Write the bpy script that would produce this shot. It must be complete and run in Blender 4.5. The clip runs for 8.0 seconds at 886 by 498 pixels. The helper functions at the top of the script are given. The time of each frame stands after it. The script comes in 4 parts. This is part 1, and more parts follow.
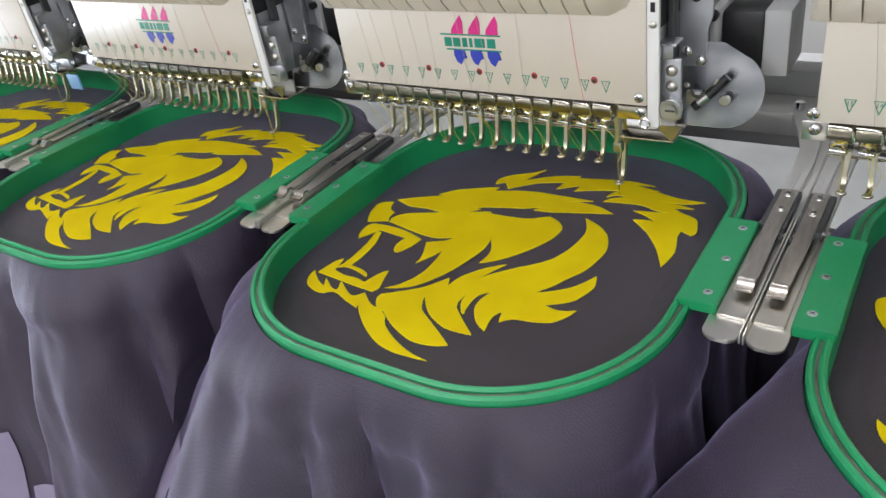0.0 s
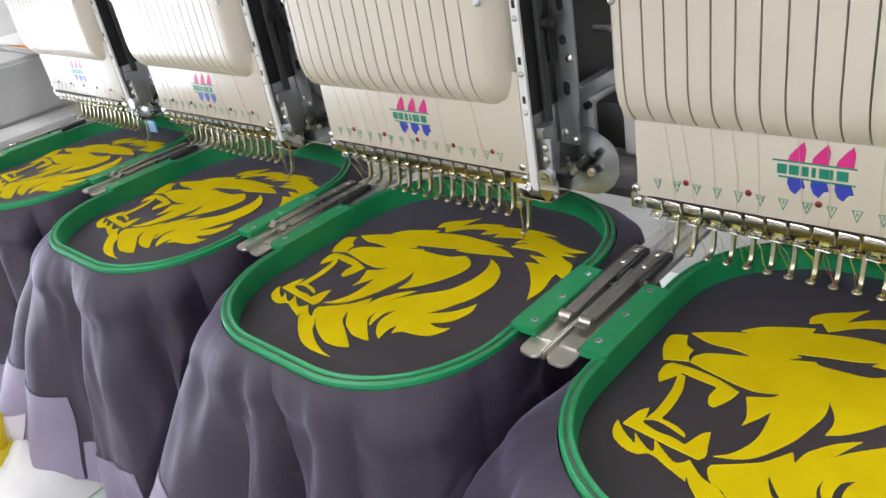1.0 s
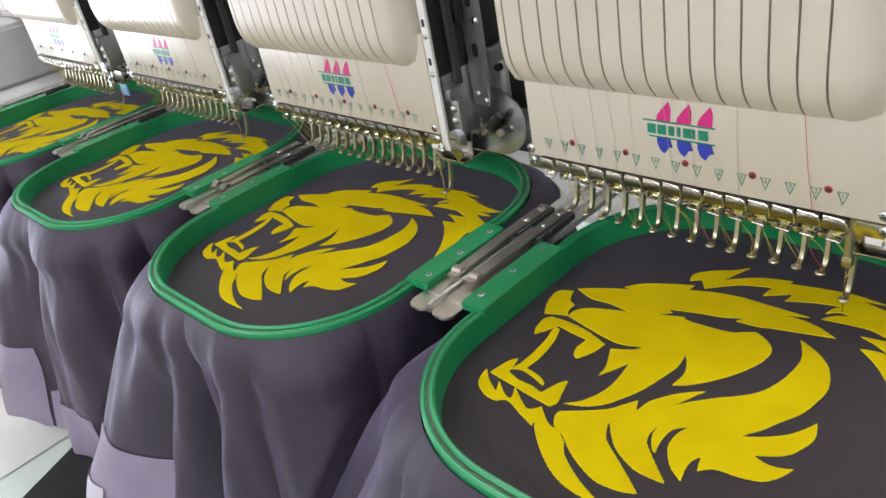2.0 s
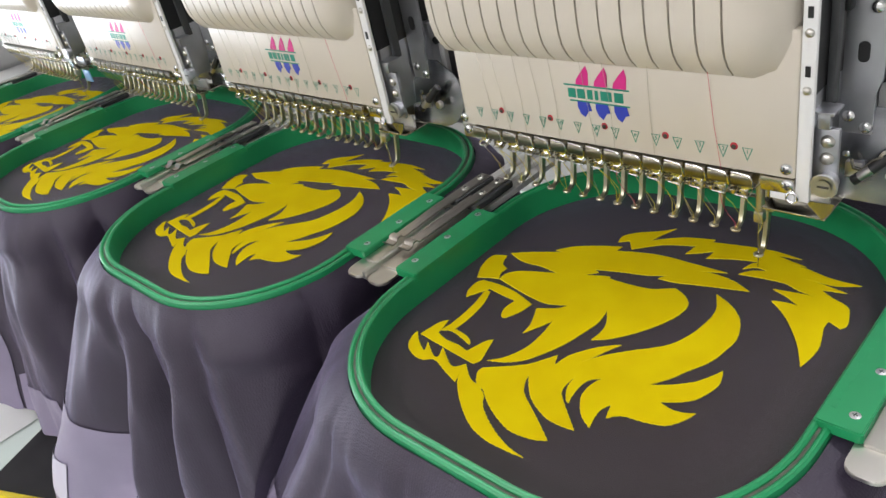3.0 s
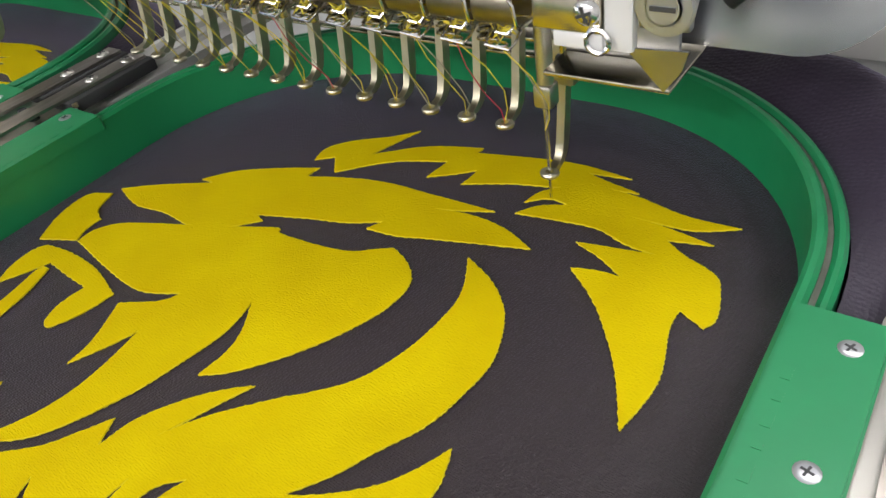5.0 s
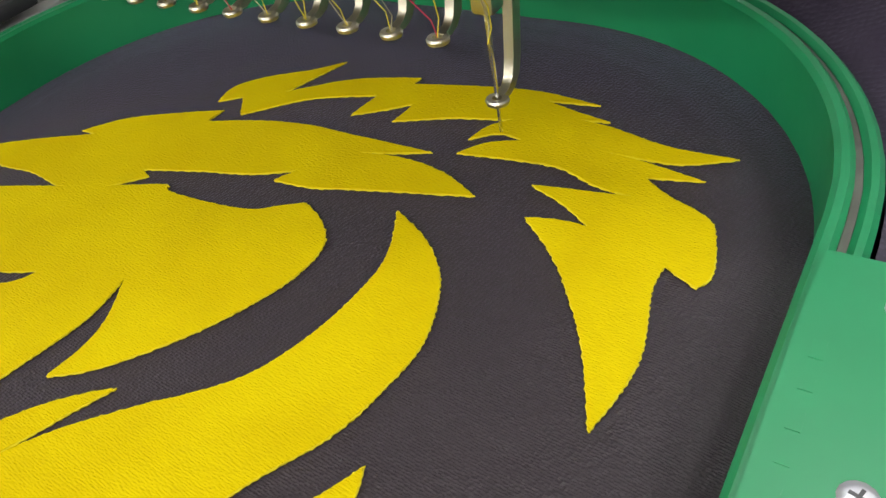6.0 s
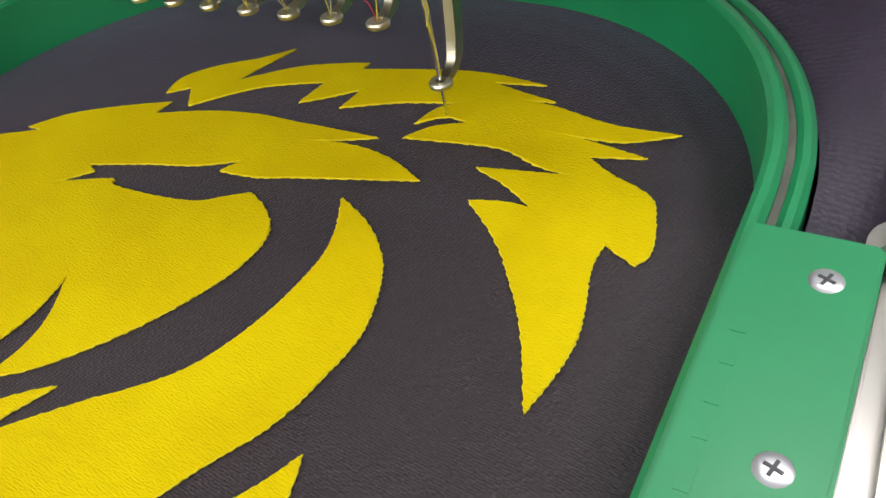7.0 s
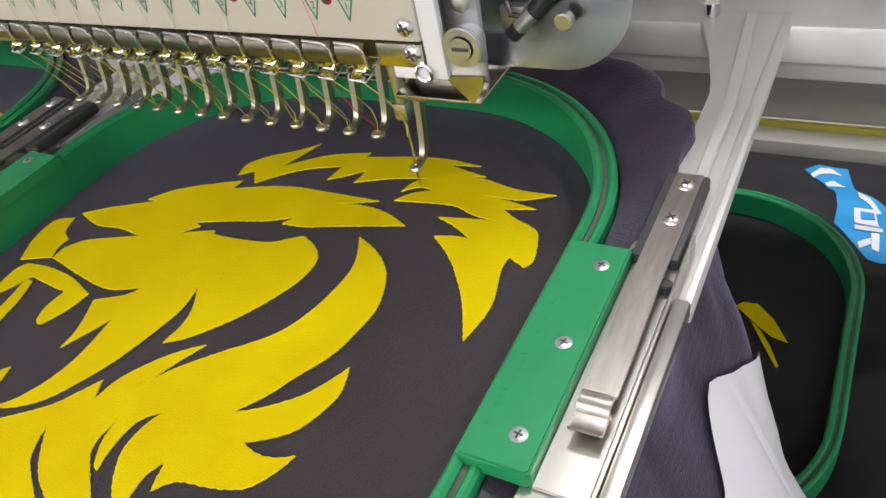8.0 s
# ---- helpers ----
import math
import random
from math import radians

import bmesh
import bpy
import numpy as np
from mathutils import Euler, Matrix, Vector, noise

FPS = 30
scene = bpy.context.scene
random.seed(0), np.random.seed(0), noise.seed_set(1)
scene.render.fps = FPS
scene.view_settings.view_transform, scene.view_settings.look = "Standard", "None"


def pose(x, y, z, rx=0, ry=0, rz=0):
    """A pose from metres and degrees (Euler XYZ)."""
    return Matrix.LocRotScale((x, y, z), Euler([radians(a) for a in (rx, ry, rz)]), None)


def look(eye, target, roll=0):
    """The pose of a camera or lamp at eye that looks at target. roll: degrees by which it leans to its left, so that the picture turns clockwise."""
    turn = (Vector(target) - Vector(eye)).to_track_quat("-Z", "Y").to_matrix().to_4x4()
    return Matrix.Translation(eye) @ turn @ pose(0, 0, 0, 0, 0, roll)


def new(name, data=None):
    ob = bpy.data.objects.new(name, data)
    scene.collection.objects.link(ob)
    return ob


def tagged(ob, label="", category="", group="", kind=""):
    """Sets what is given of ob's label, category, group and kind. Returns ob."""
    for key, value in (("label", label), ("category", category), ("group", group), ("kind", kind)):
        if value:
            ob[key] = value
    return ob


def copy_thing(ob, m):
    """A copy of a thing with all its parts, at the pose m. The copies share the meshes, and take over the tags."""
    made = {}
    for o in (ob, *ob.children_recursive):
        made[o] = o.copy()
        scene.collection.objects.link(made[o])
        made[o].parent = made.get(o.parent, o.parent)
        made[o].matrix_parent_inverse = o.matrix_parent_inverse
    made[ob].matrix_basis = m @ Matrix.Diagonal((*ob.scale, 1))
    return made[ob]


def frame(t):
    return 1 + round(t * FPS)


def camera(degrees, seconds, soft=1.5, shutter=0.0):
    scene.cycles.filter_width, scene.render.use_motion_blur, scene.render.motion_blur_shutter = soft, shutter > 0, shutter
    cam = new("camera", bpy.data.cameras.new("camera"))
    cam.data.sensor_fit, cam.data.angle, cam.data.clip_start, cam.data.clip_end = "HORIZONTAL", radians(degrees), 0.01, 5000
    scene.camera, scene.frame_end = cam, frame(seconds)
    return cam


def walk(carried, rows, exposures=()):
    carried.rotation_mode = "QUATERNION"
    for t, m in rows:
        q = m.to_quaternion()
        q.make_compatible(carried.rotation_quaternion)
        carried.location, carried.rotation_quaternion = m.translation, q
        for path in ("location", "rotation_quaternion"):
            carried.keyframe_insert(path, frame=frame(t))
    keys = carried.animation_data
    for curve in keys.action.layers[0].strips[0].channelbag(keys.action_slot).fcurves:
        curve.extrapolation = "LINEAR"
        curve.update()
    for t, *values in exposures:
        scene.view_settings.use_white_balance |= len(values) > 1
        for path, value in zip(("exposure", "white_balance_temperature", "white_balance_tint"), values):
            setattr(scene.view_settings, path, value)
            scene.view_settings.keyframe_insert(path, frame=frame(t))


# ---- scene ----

# ---- camera ----
cam = camera(59.8, 8.0, soft=1.5)
PATH = [
    (0, (-0.108, -0.397, 1.221), (-1.151, 0.946, 0.168), -9.8),
    (0.5, (0.019, -0.45, 1.247), (-1.159, 0.855, 0.293), -10.4),
    (1, (0.1, -0.405, 1.273), (-1.186, 0.809, 0.339), -10.6),
    (1.5, (0.154, -0.367, 1.267), (-1.17, 0.775, 0.296), -11.0),
    (3, (0.236, -0.337, 1.246), (-1.074, 0.774, 0.221), -13.0),
    (3.5, (0.249, -0.308, 1.232), (-1.005, 0.83, 0.168), -13.0),
    (4, (0.238, -0.243, 1.196), (-0.927, 0.938, 0.079), -12.3),
    (4.5, (0.208, -0.166, 1.135), (-0.874, 1.023, -0.054), -11.2),
    (5, (0.161, -0.105, 1.087), (-0.854, 1.092, -0.153), -10.5),
    (5.2, (0.155, -0.089, 1.069), (-0.86, 1.101, -0.178), -11.0),
    (6.5, (0.148, -0.065, 1.049), (-0.773, 1.083, -0.305), -13.1),
    (7, (0.157, -0.062, 1.048), (-0.761, 1.088, -0.306), -13.7),
    (7.5, (0.179, -0.085, 1.074), (-0.741, 1.1, -0.25), -13.9),
    (8, (0.224, -0.149, 1.128), (-0.68, 1.111, -0.135), -13.5),
]
walk(cam, [(t, look(eye, target, roll)) for t, eye, target, roll in PATH],
     exposures=[(0.0, 0.12, 6200, 10), (1.5, 0.0, 6400, 10), (3.5, 0.02, 6450, 10), (5.0, 0.16, 6500, 10), (6.5, 0.30, 6500, 10), (8.0, 0.20, 6500, 10)])

# ---- light ----
world = bpy.data.worlds.new("world")
scene.world = world
world.use_nodes = True
WN = world.node_tree
sky = WN.nodes.new("ShaderNodeTexSky")
sky.sky_type, sky.sun_disc, sky.sun_elevation, sky.sun_rotation = "NISHITA", False, radians(40), radians(120)
WN.links.new(sky.outputs["Color"], WN.nodes["Background"].inputs["Color"])
WN.nodes["Background"].inputs["Strength"].default_value = 0.08


def area_lamp(name, m, sx, sy, watts, colour):
    data = bpy.data.lights.new(name, "AREA")
    data.shape, data.size, data.size_y, data.energy, data.color = "RECTANGLE", sx, sy, watts, colour
    ob = new(name, data)
    ob.matrix_world = m
    return ob


CEIL = 2.75
LAMPS = [(-1.6, -2.5), (-0.2, -2.5), (1.2, -2.5), (-1.6, 0.75), (-0.2, 0.75), (1.2, 0.75)]
for lx, ly in LAMPS:
    area_lamp("ceiling_lamp_light", pose(lx, ly, CEIL - 0.075), 1.15, 0.26, 25.0 if ly < 0 else 14.0, (1.0, 0.975, 0.985))
# daylight in the window of the west wall
area_lamp("window_daylight", pose(-2.42, -0.42, 0.74, 0, -90, 0), 0.45, 1.3, 25, (0.88, 0.92, 1.0))


# ---- materials ----
def material(name, base, rough=0.5, metal=0.0, spec=0.5):
    m = bpy.data.materials.new(name)
    m.use_nodes = True
    b = m.node_tree.nodes["Principled BSDF"]
    b.inputs["Base Color"].default_value = (*base, 1)
    b.inputs["Roughness"].default_value = rough
    b.inputs["Metallic"].default_value = metal
    b.inputs["Specular IOR Level"].default_value = spec
    return m


def node(m, kind, **sockets):
    n = m.node_tree.nodes.new(kind)
    for key, value in sockets.items():
        n.inputs[key.replace("_", " ")].default_value = value
    return n


def link(m, a, b):
    m.node_tree.links.new(a, b)


def bsdf(m):
    return m.node_tree.nodes["Principled BSDF"]


def noise_node(m, scale, detail=4.0, stretch=(1, 1, 1)):
    co = node(m, "ShaderNodeTexCoord")
    mp = node(m, "ShaderNodeMapping")
    mp.inputs["Scale"].default_value = stretch
    link(m, co.outputs["Object"], mp.inputs["Vector"])
    n = node(m, "ShaderNodeTexNoise", Scale=scale, Detail=detail)
    link(m, mp.outputs["Vector"], n.inputs["Vector"])
    return n


def vary(m, a, b, scale, detail=4.0, stretch=(1, 1, 1)):
    """Base colour that wanders from a to b."""
    n = noise_node(m, scale, detail, stretch)
    r = m.node_tree.nodes.new("ShaderNodeValToRGB")
    r.color_ramp.elements[0].position, r.color_ramp.elements[1].position = 0.32, 0.68
    r.color_ramp.elements[0].color, r.color_ramp.elements[1].color = (*a, 1), (*b, 1)
    link(m, n.outputs["Fac"], r.inputs["Fac"])
    link(m, r.outputs["Color"], bsdf(m).inputs["Base Color"])
    return r


def rough_vary(m, low, high, scale, stretch=(1, 1, 1)):
    n = noise_node(m, scale, 5.0, stretch)
    r = node(m, "ShaderNodeMapRange", To_Min=low, To_Max=high)
    link(m, n.outputs["Fac"], r.inputs["Value"])
    link(m, r.outputs["Result"], bsdf(m).inputs["Roughness"])


def bump(m, height, strength=0.3, distance=0.001):
    b = node(m, "ShaderNodeBump", Strength=strength, Distance=distance)
    old = bsdf(m).inputs["Normal"].links
    if old:
        link(m, old[0].from_socket, b.inputs["Normal"])
    link(m, height, b.inputs["Height"])
    link(m, b.outputs["Normal"], bsdf(m).inputs["Normal"])


def wave_node(m, scale, axis="X", distortion=0.0, coord="Object", turn=0.0):
    co = node(m, "ShaderNodeTexCoord")
    mp = node(m, "ShaderNodeMapping")
    mp.inputs["Rotation"].default_value = (0, 0, radians(turn))
    link(m, co.outputs[coord], mp.inputs["Vector"])
    w = node(m, "ShaderNodeTexWave", Scale=scale, Distortion=distortion)
    w.bands_direction = axis
    link(m, mp.outputs["Vector"], w.inputs["Vector"])
    return w


def cells_node(m, stretch, turn=0.0):
    """Small uneven cells, sized per metre along the three axes."""
    co = node(m, "ShaderNodeTexCoord")
    mp = node(m, "ShaderNodeMapping")
    mp.inputs["Rotation"].default_value = (0, 0, radians(turn))
    mp.inputs["Scale"].default_value = stretch
    link(m, co.outputs["Object"], mp.inputs["Vector"])
    v = node(m, "ShaderNodeTexVoronoi", Scale=1.0, Randomness=0.45)
    link(m, mp.outputs["Vector"], v.inputs["Vector"])
    return v


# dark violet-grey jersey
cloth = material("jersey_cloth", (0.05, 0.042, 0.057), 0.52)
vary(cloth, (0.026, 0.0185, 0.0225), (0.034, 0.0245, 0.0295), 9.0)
bsdf(cloth).inputs["Sheen Weight"].default_value = 0.28
bsdf(cloth).inputs["Sheen Roughness"].default_value = 0.35
bsdf(cloth).inputs["Sheen Tint"].default_value = (0.66, 0.58, 0.95, 1)
rough_vary(cloth, 0.42, 0.54, 50.0)
bump(cloth, cells_node(cloth, (900, 1600, 900), 8).outputs["Distance"], 0.7, 0.0005)
bump(cloth, noise_node(cloth, 1500.0, 2.0).outputs["Fac"], 0.35, 0.0004)
bump(cloth, noise_node(cloth, 22.0, 3.0).outputs["Fac"], 0.05, 0.004)

# same jersey, base tinted lighter and more violet to imitate light on the drape
hanging = material("jersey_cloth_loose_lit", (0.05, 0.042, 0.057), 0.52)
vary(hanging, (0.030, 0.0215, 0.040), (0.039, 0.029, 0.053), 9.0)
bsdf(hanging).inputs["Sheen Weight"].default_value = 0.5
bsdf(hanging).inputs["Sheen Roughness"].default_value = 0.35
bsdf(hanging).inputs["Sheen Tint"].default_value = (0.66, 0.58, 0.95, 1)
rough_vary(hanging, 0.5, 0.62, 50.0)
bump(hanging, noise_node(hanging, 1100.0, 2.0, (1, 1, 0.6)).outputs["Fac"], 0.4, 0.0004)
bump(hanging, noise_node(hanging, 26.0, 3.0, (1, 1, 0.5)).outputs["Fac"], 0.10, 0.005)
bump(hanging, cells_node(hanging, (560, 560, 900)).outputs["Distance"], 0.5, 0.0005)

black_cloth = material("black_cloth", (0.016, 0.015, 0.018), 0.8)
vary(black_cloth, (0.008, 0.0075, 0.010), (0.015, 0.014, 0.017), 14.0)
bump(black_cloth, noise_node(black_cloth, 700.0, 2.0).outputs["Fac"], 0.3, 0.0004)

edge_yarn = material("bright_edge_stitching", (0.78, 0.65, 0.02), 0.5, 0.0, 0.2)
bump(edge_yarn, noise_node(edge_yarn, 900.0, 2.0).outputs["Fac"], 0.5, 0.0004)
yarn = material("yellow_embroidery", (0.74, 0.57, 0.001), 0.65, 0.0, 0.06)
vary(yarn, (0.69, 0.515, 0.0005), (0.76, 0.60, 0.001), 30.0)
bump(yarn, wave_node(yarn, 420.0, "Y", 6.0, turn=12).outputs["Fac"], 0.10, 0.0004)
bump(yarn, cells_node(yarn, (800, 2000, 800), 12).outputs["Distance"], 0.45, 0.0004)
bump(yarn, noise_node(yarn, 900.0, 3.0, (1, 2.2, 1)).outputs["Fac"], 0.5, 0.0005)

green = material("green_plastic", (0.012, 0.26, 0.095), 0.38)
vary(green, (0.010, 0.235, 0.085), (0.016, 0.285, 0.105), 18.0)
rough_vary(green, 0.3, 0.48, 60.0)
bump(green, noise_node(green, 180.0, 3.0).outputs["Fac"], 0.08, 0.0006)

cream = material("cream_paint", (0.72, 0.66, 0.56), 0.35)
vary(cream, (0.58, 0.53, 0.45), (0.64, 0.59, 0.51), 7.0)
rough_vary(cream, 0.28, 0.42, 30.0)

pale = material("pale_grey_plastic", (0.6, 0.6, 0.6), 0.45)
vary(pale, (0.44, 0.44, 0.44), (0.52, 0.52, 0.51), 6.0)

steel = material("nickel_steel", (0.62, 0.60, 0.56), 0.24, 1.0)
vary(steel, (0.56, 0.54, 0.50), (0.68, 0.66, 0.62), 40.0, 5.0, (1, 0.08, 1))
rough_vary(steel, 0.22, 0.42, 70.0, (1, 0.05, 1))

chrome = material("polished_steel", (0.75, 0.75, 0.76), 0.12, 1.0)
rough_vary(chrome, 0.10, 0.30, 25.0)

# nickel with a yellowish base colour
brassy = material("yellowish_nickel", (0.58, 0.53, 0.38), 0.22, 1.0)
vary(brassy, (0.54, 0.50, 0.39), (0.70, 0.66, 0.56), 60.0)

foot_nickel = material("pale_satin_nickel", (0.56, 0.52, 0.40), 0.38, 1.0)
vary(foot_nickel, (0.48, 0.45, 0.33), (0.66, 0.62, 0.50), 60.0)
rough_vary(foot_nickel, 0.3, 0.46, 90.0)

guide_nickel = material("darkened_nickel", (0.42, 0.39, 0.30), 0.2, 1.0)
vary(guide_nickel, (0.40, 0.37, 0.28), (0.56, 0.53, 0.44), 50.0)
bsdf(guide_nickel).inputs["Roughness"].default_value = 0.3

# dark and light clouds in the base colour imitate blurred reflections
guard_steel = material("steel_with_painted_reflections", (0.5, 0.5, 0.51), 0.2, 1.0)
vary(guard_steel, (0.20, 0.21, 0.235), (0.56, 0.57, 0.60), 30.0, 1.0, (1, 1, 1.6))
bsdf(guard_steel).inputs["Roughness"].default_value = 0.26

zinc = material("zinc_plate", (0.55, 0.56, 0.58), 0.38, 1.0)
vary(zinc, (0.46, 0.47, 0.50), (0.62, 0.63, 0.66), 22.0)

# brown in the base colour imitates what the lever reflects
spring_steel = material("spring_steel_brown_reflection", (0.5, 0.46, 0.42), 0.3, 1.0)
vary(spring_steel, (0.44, 0.40, 0.36), (0.56, 0.52, 0.48), 60.0, 4.0, (6, 1, 1))
rough_vary(spring_steel, 0.24, 0.38, 90.0, (4, 0.4, 1))
felt = material("grey_felt_seam", (0.10, 0.105, 0.085), 0.9)
vary(felt, (0.07, 0.075, 0.06), (0.14, 0.145, 0.12), 90.0)

alu = material("anodised_aluminium", (0.74, 0.73, 0.71), 0.4, 0.3)
vary(alu, (0.68, 0.67, 0.65), (0.80, 0.79, 0.77), 25.0, 4.0, (1, 0.1, 1))
rough_vary(alu, 0.36, 0.52, 60.0, (1, 0.05, 1))

# black plastic parts, and the black that paints shade in gaps and holes
darkgap = material("black_plastic_and_gap_shade", (0.012, 0.012, 0.013), 0.45)
rough_vary(darkgap, 0.35, 0.55, 40.0)
graphite = material("graphite_plastic", (0.05, 0.052, 0.055), 0.5)
rough_vary(graphite, 0.4, 0.6, 80.0)
# dark colour that paints the shade inside cover slots and stud holes
slot_dark = material("painted_slot_shade", (0.05, 0.042, 0.034), 0.7)
pink = material("pink_print", (0.62, 0.02, 0.22), 0.45)
ink_green = material("green_print", (0.01, 0.23, 0.15), 0.45)
ink_blue = material("blue_print", (0.03, 0.05, 0.42), 0.45)
red = material("red_rubber", (0.45, 0.015, 0.03), 0.4)
white = material("white_print", (0.72, 0.72, 0.78), 0.6)
bump(white, noise_node(white, 500.0, 2.0).outputs["Fac"], 0.2, 0.0004)
cyan = material("sky_blue_print", (0.02, 0.28, 0.62), 0.6)
yellow_film = material("yellow_film", (0.78, 0.62, 0.01), 0.3)
yellow_oil = material("yellow_stripe_paint", (0.46, 0.40, 0.05), 0.5)
paper = material("white_paper", (0.8, 0.8, 0.8), 0.7)
orange = material("orange_paper", (0.7, 0.25, 0.06), 0.6)
tape = material("pale_blue", (0.22, 0.42, 0.72), 0.35)
thread_grey = material("grey_thread", (0.42, 0.38, 0.28), 0.6)
thread_yellow = material("yellow_thread", (0.75, 0.62, 0.05), 0.5)
thread_red = material("red_thread", (0.6, 0.02, 0.08), 0.5)
wall_paint = material("wall_paint", (0.62, 0.61, 0.59), 0.8)
vary(wall_paint, (0.58, 0.57, 0.55), (0.66, 0.65, 0.63), 2.0)
ceil_paint = material("ceiling_paint", (0.75, 0.75, 0.74), 0.85)
vary(ceil_paint, (0.72, 0.72, 0.71), (0.78, 0.78, 0.77), 2.0)
stand_paint = material("beige_enamel", (0.42, 0.41, 0.37), 0.45)
vary(stand_paint, (0.36, 0.35, 0.31), (0.43, 0.41, 0.37), 4.0)
# hem print colours, raised to carry part of the window glare
lavender = material("lavender_print_with_glare", (0.17, 0.14, 0.21), 0.5)
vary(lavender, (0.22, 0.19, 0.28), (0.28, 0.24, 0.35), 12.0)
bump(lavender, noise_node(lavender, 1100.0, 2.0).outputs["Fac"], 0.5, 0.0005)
pale_lavender = material("pale_print_with_glare", (0.42, 0.38, 0.5), 0.5)
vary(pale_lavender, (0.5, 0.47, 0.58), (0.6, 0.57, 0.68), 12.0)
floor_paint = material("floor_paint", (0.4, 0.41, 0.4), 0.5)
vary(floor_paint, (0.34, 0.35, 0.34), (0.46, 0.47, 0.46), 3.0)
table_paint = material("pale_green_laminate", (0.6, 0.68, 0.64), 0.4)
vary(table_paint, (0.56, 0.64, 0.60), (0.64, 0.72, 0.68), 5.0)
tube = bpy.data.materials.new("lamp_diffuser")
tube.use_nodes = True
bsdf(tube).inputs["Emission Color"].default_value = (1, 0.97, 0.95, 1)
bsdf(tube).inputs["Emission Strength"].default_value = 4.0
glass = material("window_glass", (1, 1, 1), 0.02)
bsdf(glass).inputs["Transmission Weight"].default_value = 1.0


# ---- mesh helpers ----
def finish(bm, name, mat, smooth=True):
    me = bpy.data.meshes.new(name)
    bmesh.ops.recalc_face_normals(bm, faces=bm.faces)
    bm.to_mesh(me)
    bm.free()
    me.materials.append(mat)
    if smooth:
        me.polygons.foreach_set("use_smooth", [True] * len(me.polygons))
        me.set_sharp_from_angle(angle=radians(38))
    return me


def part(name, bm, mat, parent, label="", smooth=True):
    me = bm if isinstance(bm, bpy.types.Mesh) else finish(bm, name, mat, smooth)
    ob = new(name, me)
    ob.parent = parent
    if label:
        ob["label"] = label
    return ob


def empty(name, m=None):
    ob = new(name)
    ob.empty_display_size = 0.02
    if m is not None:
        ob.matrix_world = m
    return ob


def box(x0, x1, y0, y1, z0, z1, bevel=0.0, seg=2, bm=None):
    own = bmesh.new()
    bmesh.ops.create_cube(own, size=1.0, matrix=Matrix.LocRotScale(((x0 + x1) / 2, (y0 + y1) / 2, (z0 + z1) / 2), None, (x1 - x0, y1 - y0, z1 - z0)))
    if bevel:
        bmesh.ops.bevel(own, geom=own.edges[:], offset=bevel, segments=seg, profile=0.5, affect="EDGES")
    return own if bm is None else merge(bm, own)


def merge(bm, other, m=None):
    if m is not None:
        other.transform(m)
    me = bpy.data.meshes.new("scrap")
    other.to_mesh(me)
    other.free()
    bm.from_mesh(me)
    bpy.data.meshes.remove(me)
    return bm


def cyl(p0, p1, r0, r1=None, seg=16, bevel=0.0):
    p0, p1 = Vector(p0), Vector(p1)
    bm = bmesh.new()
    bmesh.ops.create_cone(bm, cap_ends=True, segments=seg, radius1=r0, radius2=r0 if r1 is None else r1, depth=(p1 - p0).length)
    if bevel:
        rim = [e for e in bm.edges if abs(e.verts[0].co.z - e.verts[1].co.z) < 1e-7]
        bmesh.ops.bevel(bm, geom=rim, offset=bevel, segments=2, affect="EDGES")
    bm.transform(Matrix.Translation((p0 + p1) / 2) @ (p1 - p0).to_track_quat("Z", "Y").to_matrix().to_4x4())
    return bm


def rod(points, r, seg=8, flat=1.0):
    """A tube along a polyline; flat squeezes its second axis."""
    bm = bmesh.new()
    pts = [Vector(p) for p in points]
    rings = []
    for n, p in enumerate(pts):
        way = (pts[min(n + 1, len(pts) - 1)] - pts[max(n - 1, 0)]).normalized()
        side = way.cross(Vector((0, 0, 1)) if abs(way.z) < 0.95 else Vector((0, 1, 0))).normalized()
        up = side.cross(way)
        rings.append([bm.verts.new(p + side * r * math.cos(a) + up * r * flat * math.sin(a)) for a in (2 * math.pi * k / seg for k in range(seg))])
    for a, b in zip(rings, rings[1:]):
        for k in range(seg):
            bm.faces.new((a[k], a[(k + 1) % seg], b[(k + 1) % seg], b[k]))
    bm.faces.new(rings[0][::-1])
    bm.faces.new(rings[-1])
    return bm


def prism(outline, thick, axis="z", at=0.0, bevel=0.0):
    """A flat plate from a closed outline, thick along the axis from at."""
    bm = bmesh.new()
    put = {"z": lambda a, b, c: (a, b, c), "y": lambda a, b, c: (a, c, b), "x": lambda a, b, c: (c, a, b)}[axis]
    low = [bm.verts.new(put(a, b, at)) for a, b in outline]
    high = [bm.verts.new(put(a, b, at + thick)) for a, b in outline]
    n = len(outline)
    bm.faces.new(low[::-1])
    top = bm.faces.new(high)
    for k in range(n):
        bm.faces.new((low[k], low[(k + 1) % n], high[(k + 1) % n], high[k]))
    if bevel:
        bmesh.ops.bevel(bm, geom=list(top.edges), offset=bevel, segments=2, affect="EDGES")
    bmesh.ops.triangulate(bm, faces=[f for f in bm.faces if len(f.verts) > 4])
    return bm


def rounded(x0, x1, y0, y1, r, seg=8):
    pts = []
    for cx, cy, a0 in ((x1 - r, y1 - r, 0), (x0 + r, y1 - r, 90), (x0 + r, y0 + r, 180), (x1 - r, y0 + r, 270)):
        pts += [(cx + r * math.cos(radians(a0 + 90 * k / seg)), cy + r * math.sin(radians(a0 + 90 * k / seg))) for k in range(seg + 1)]
    return pts


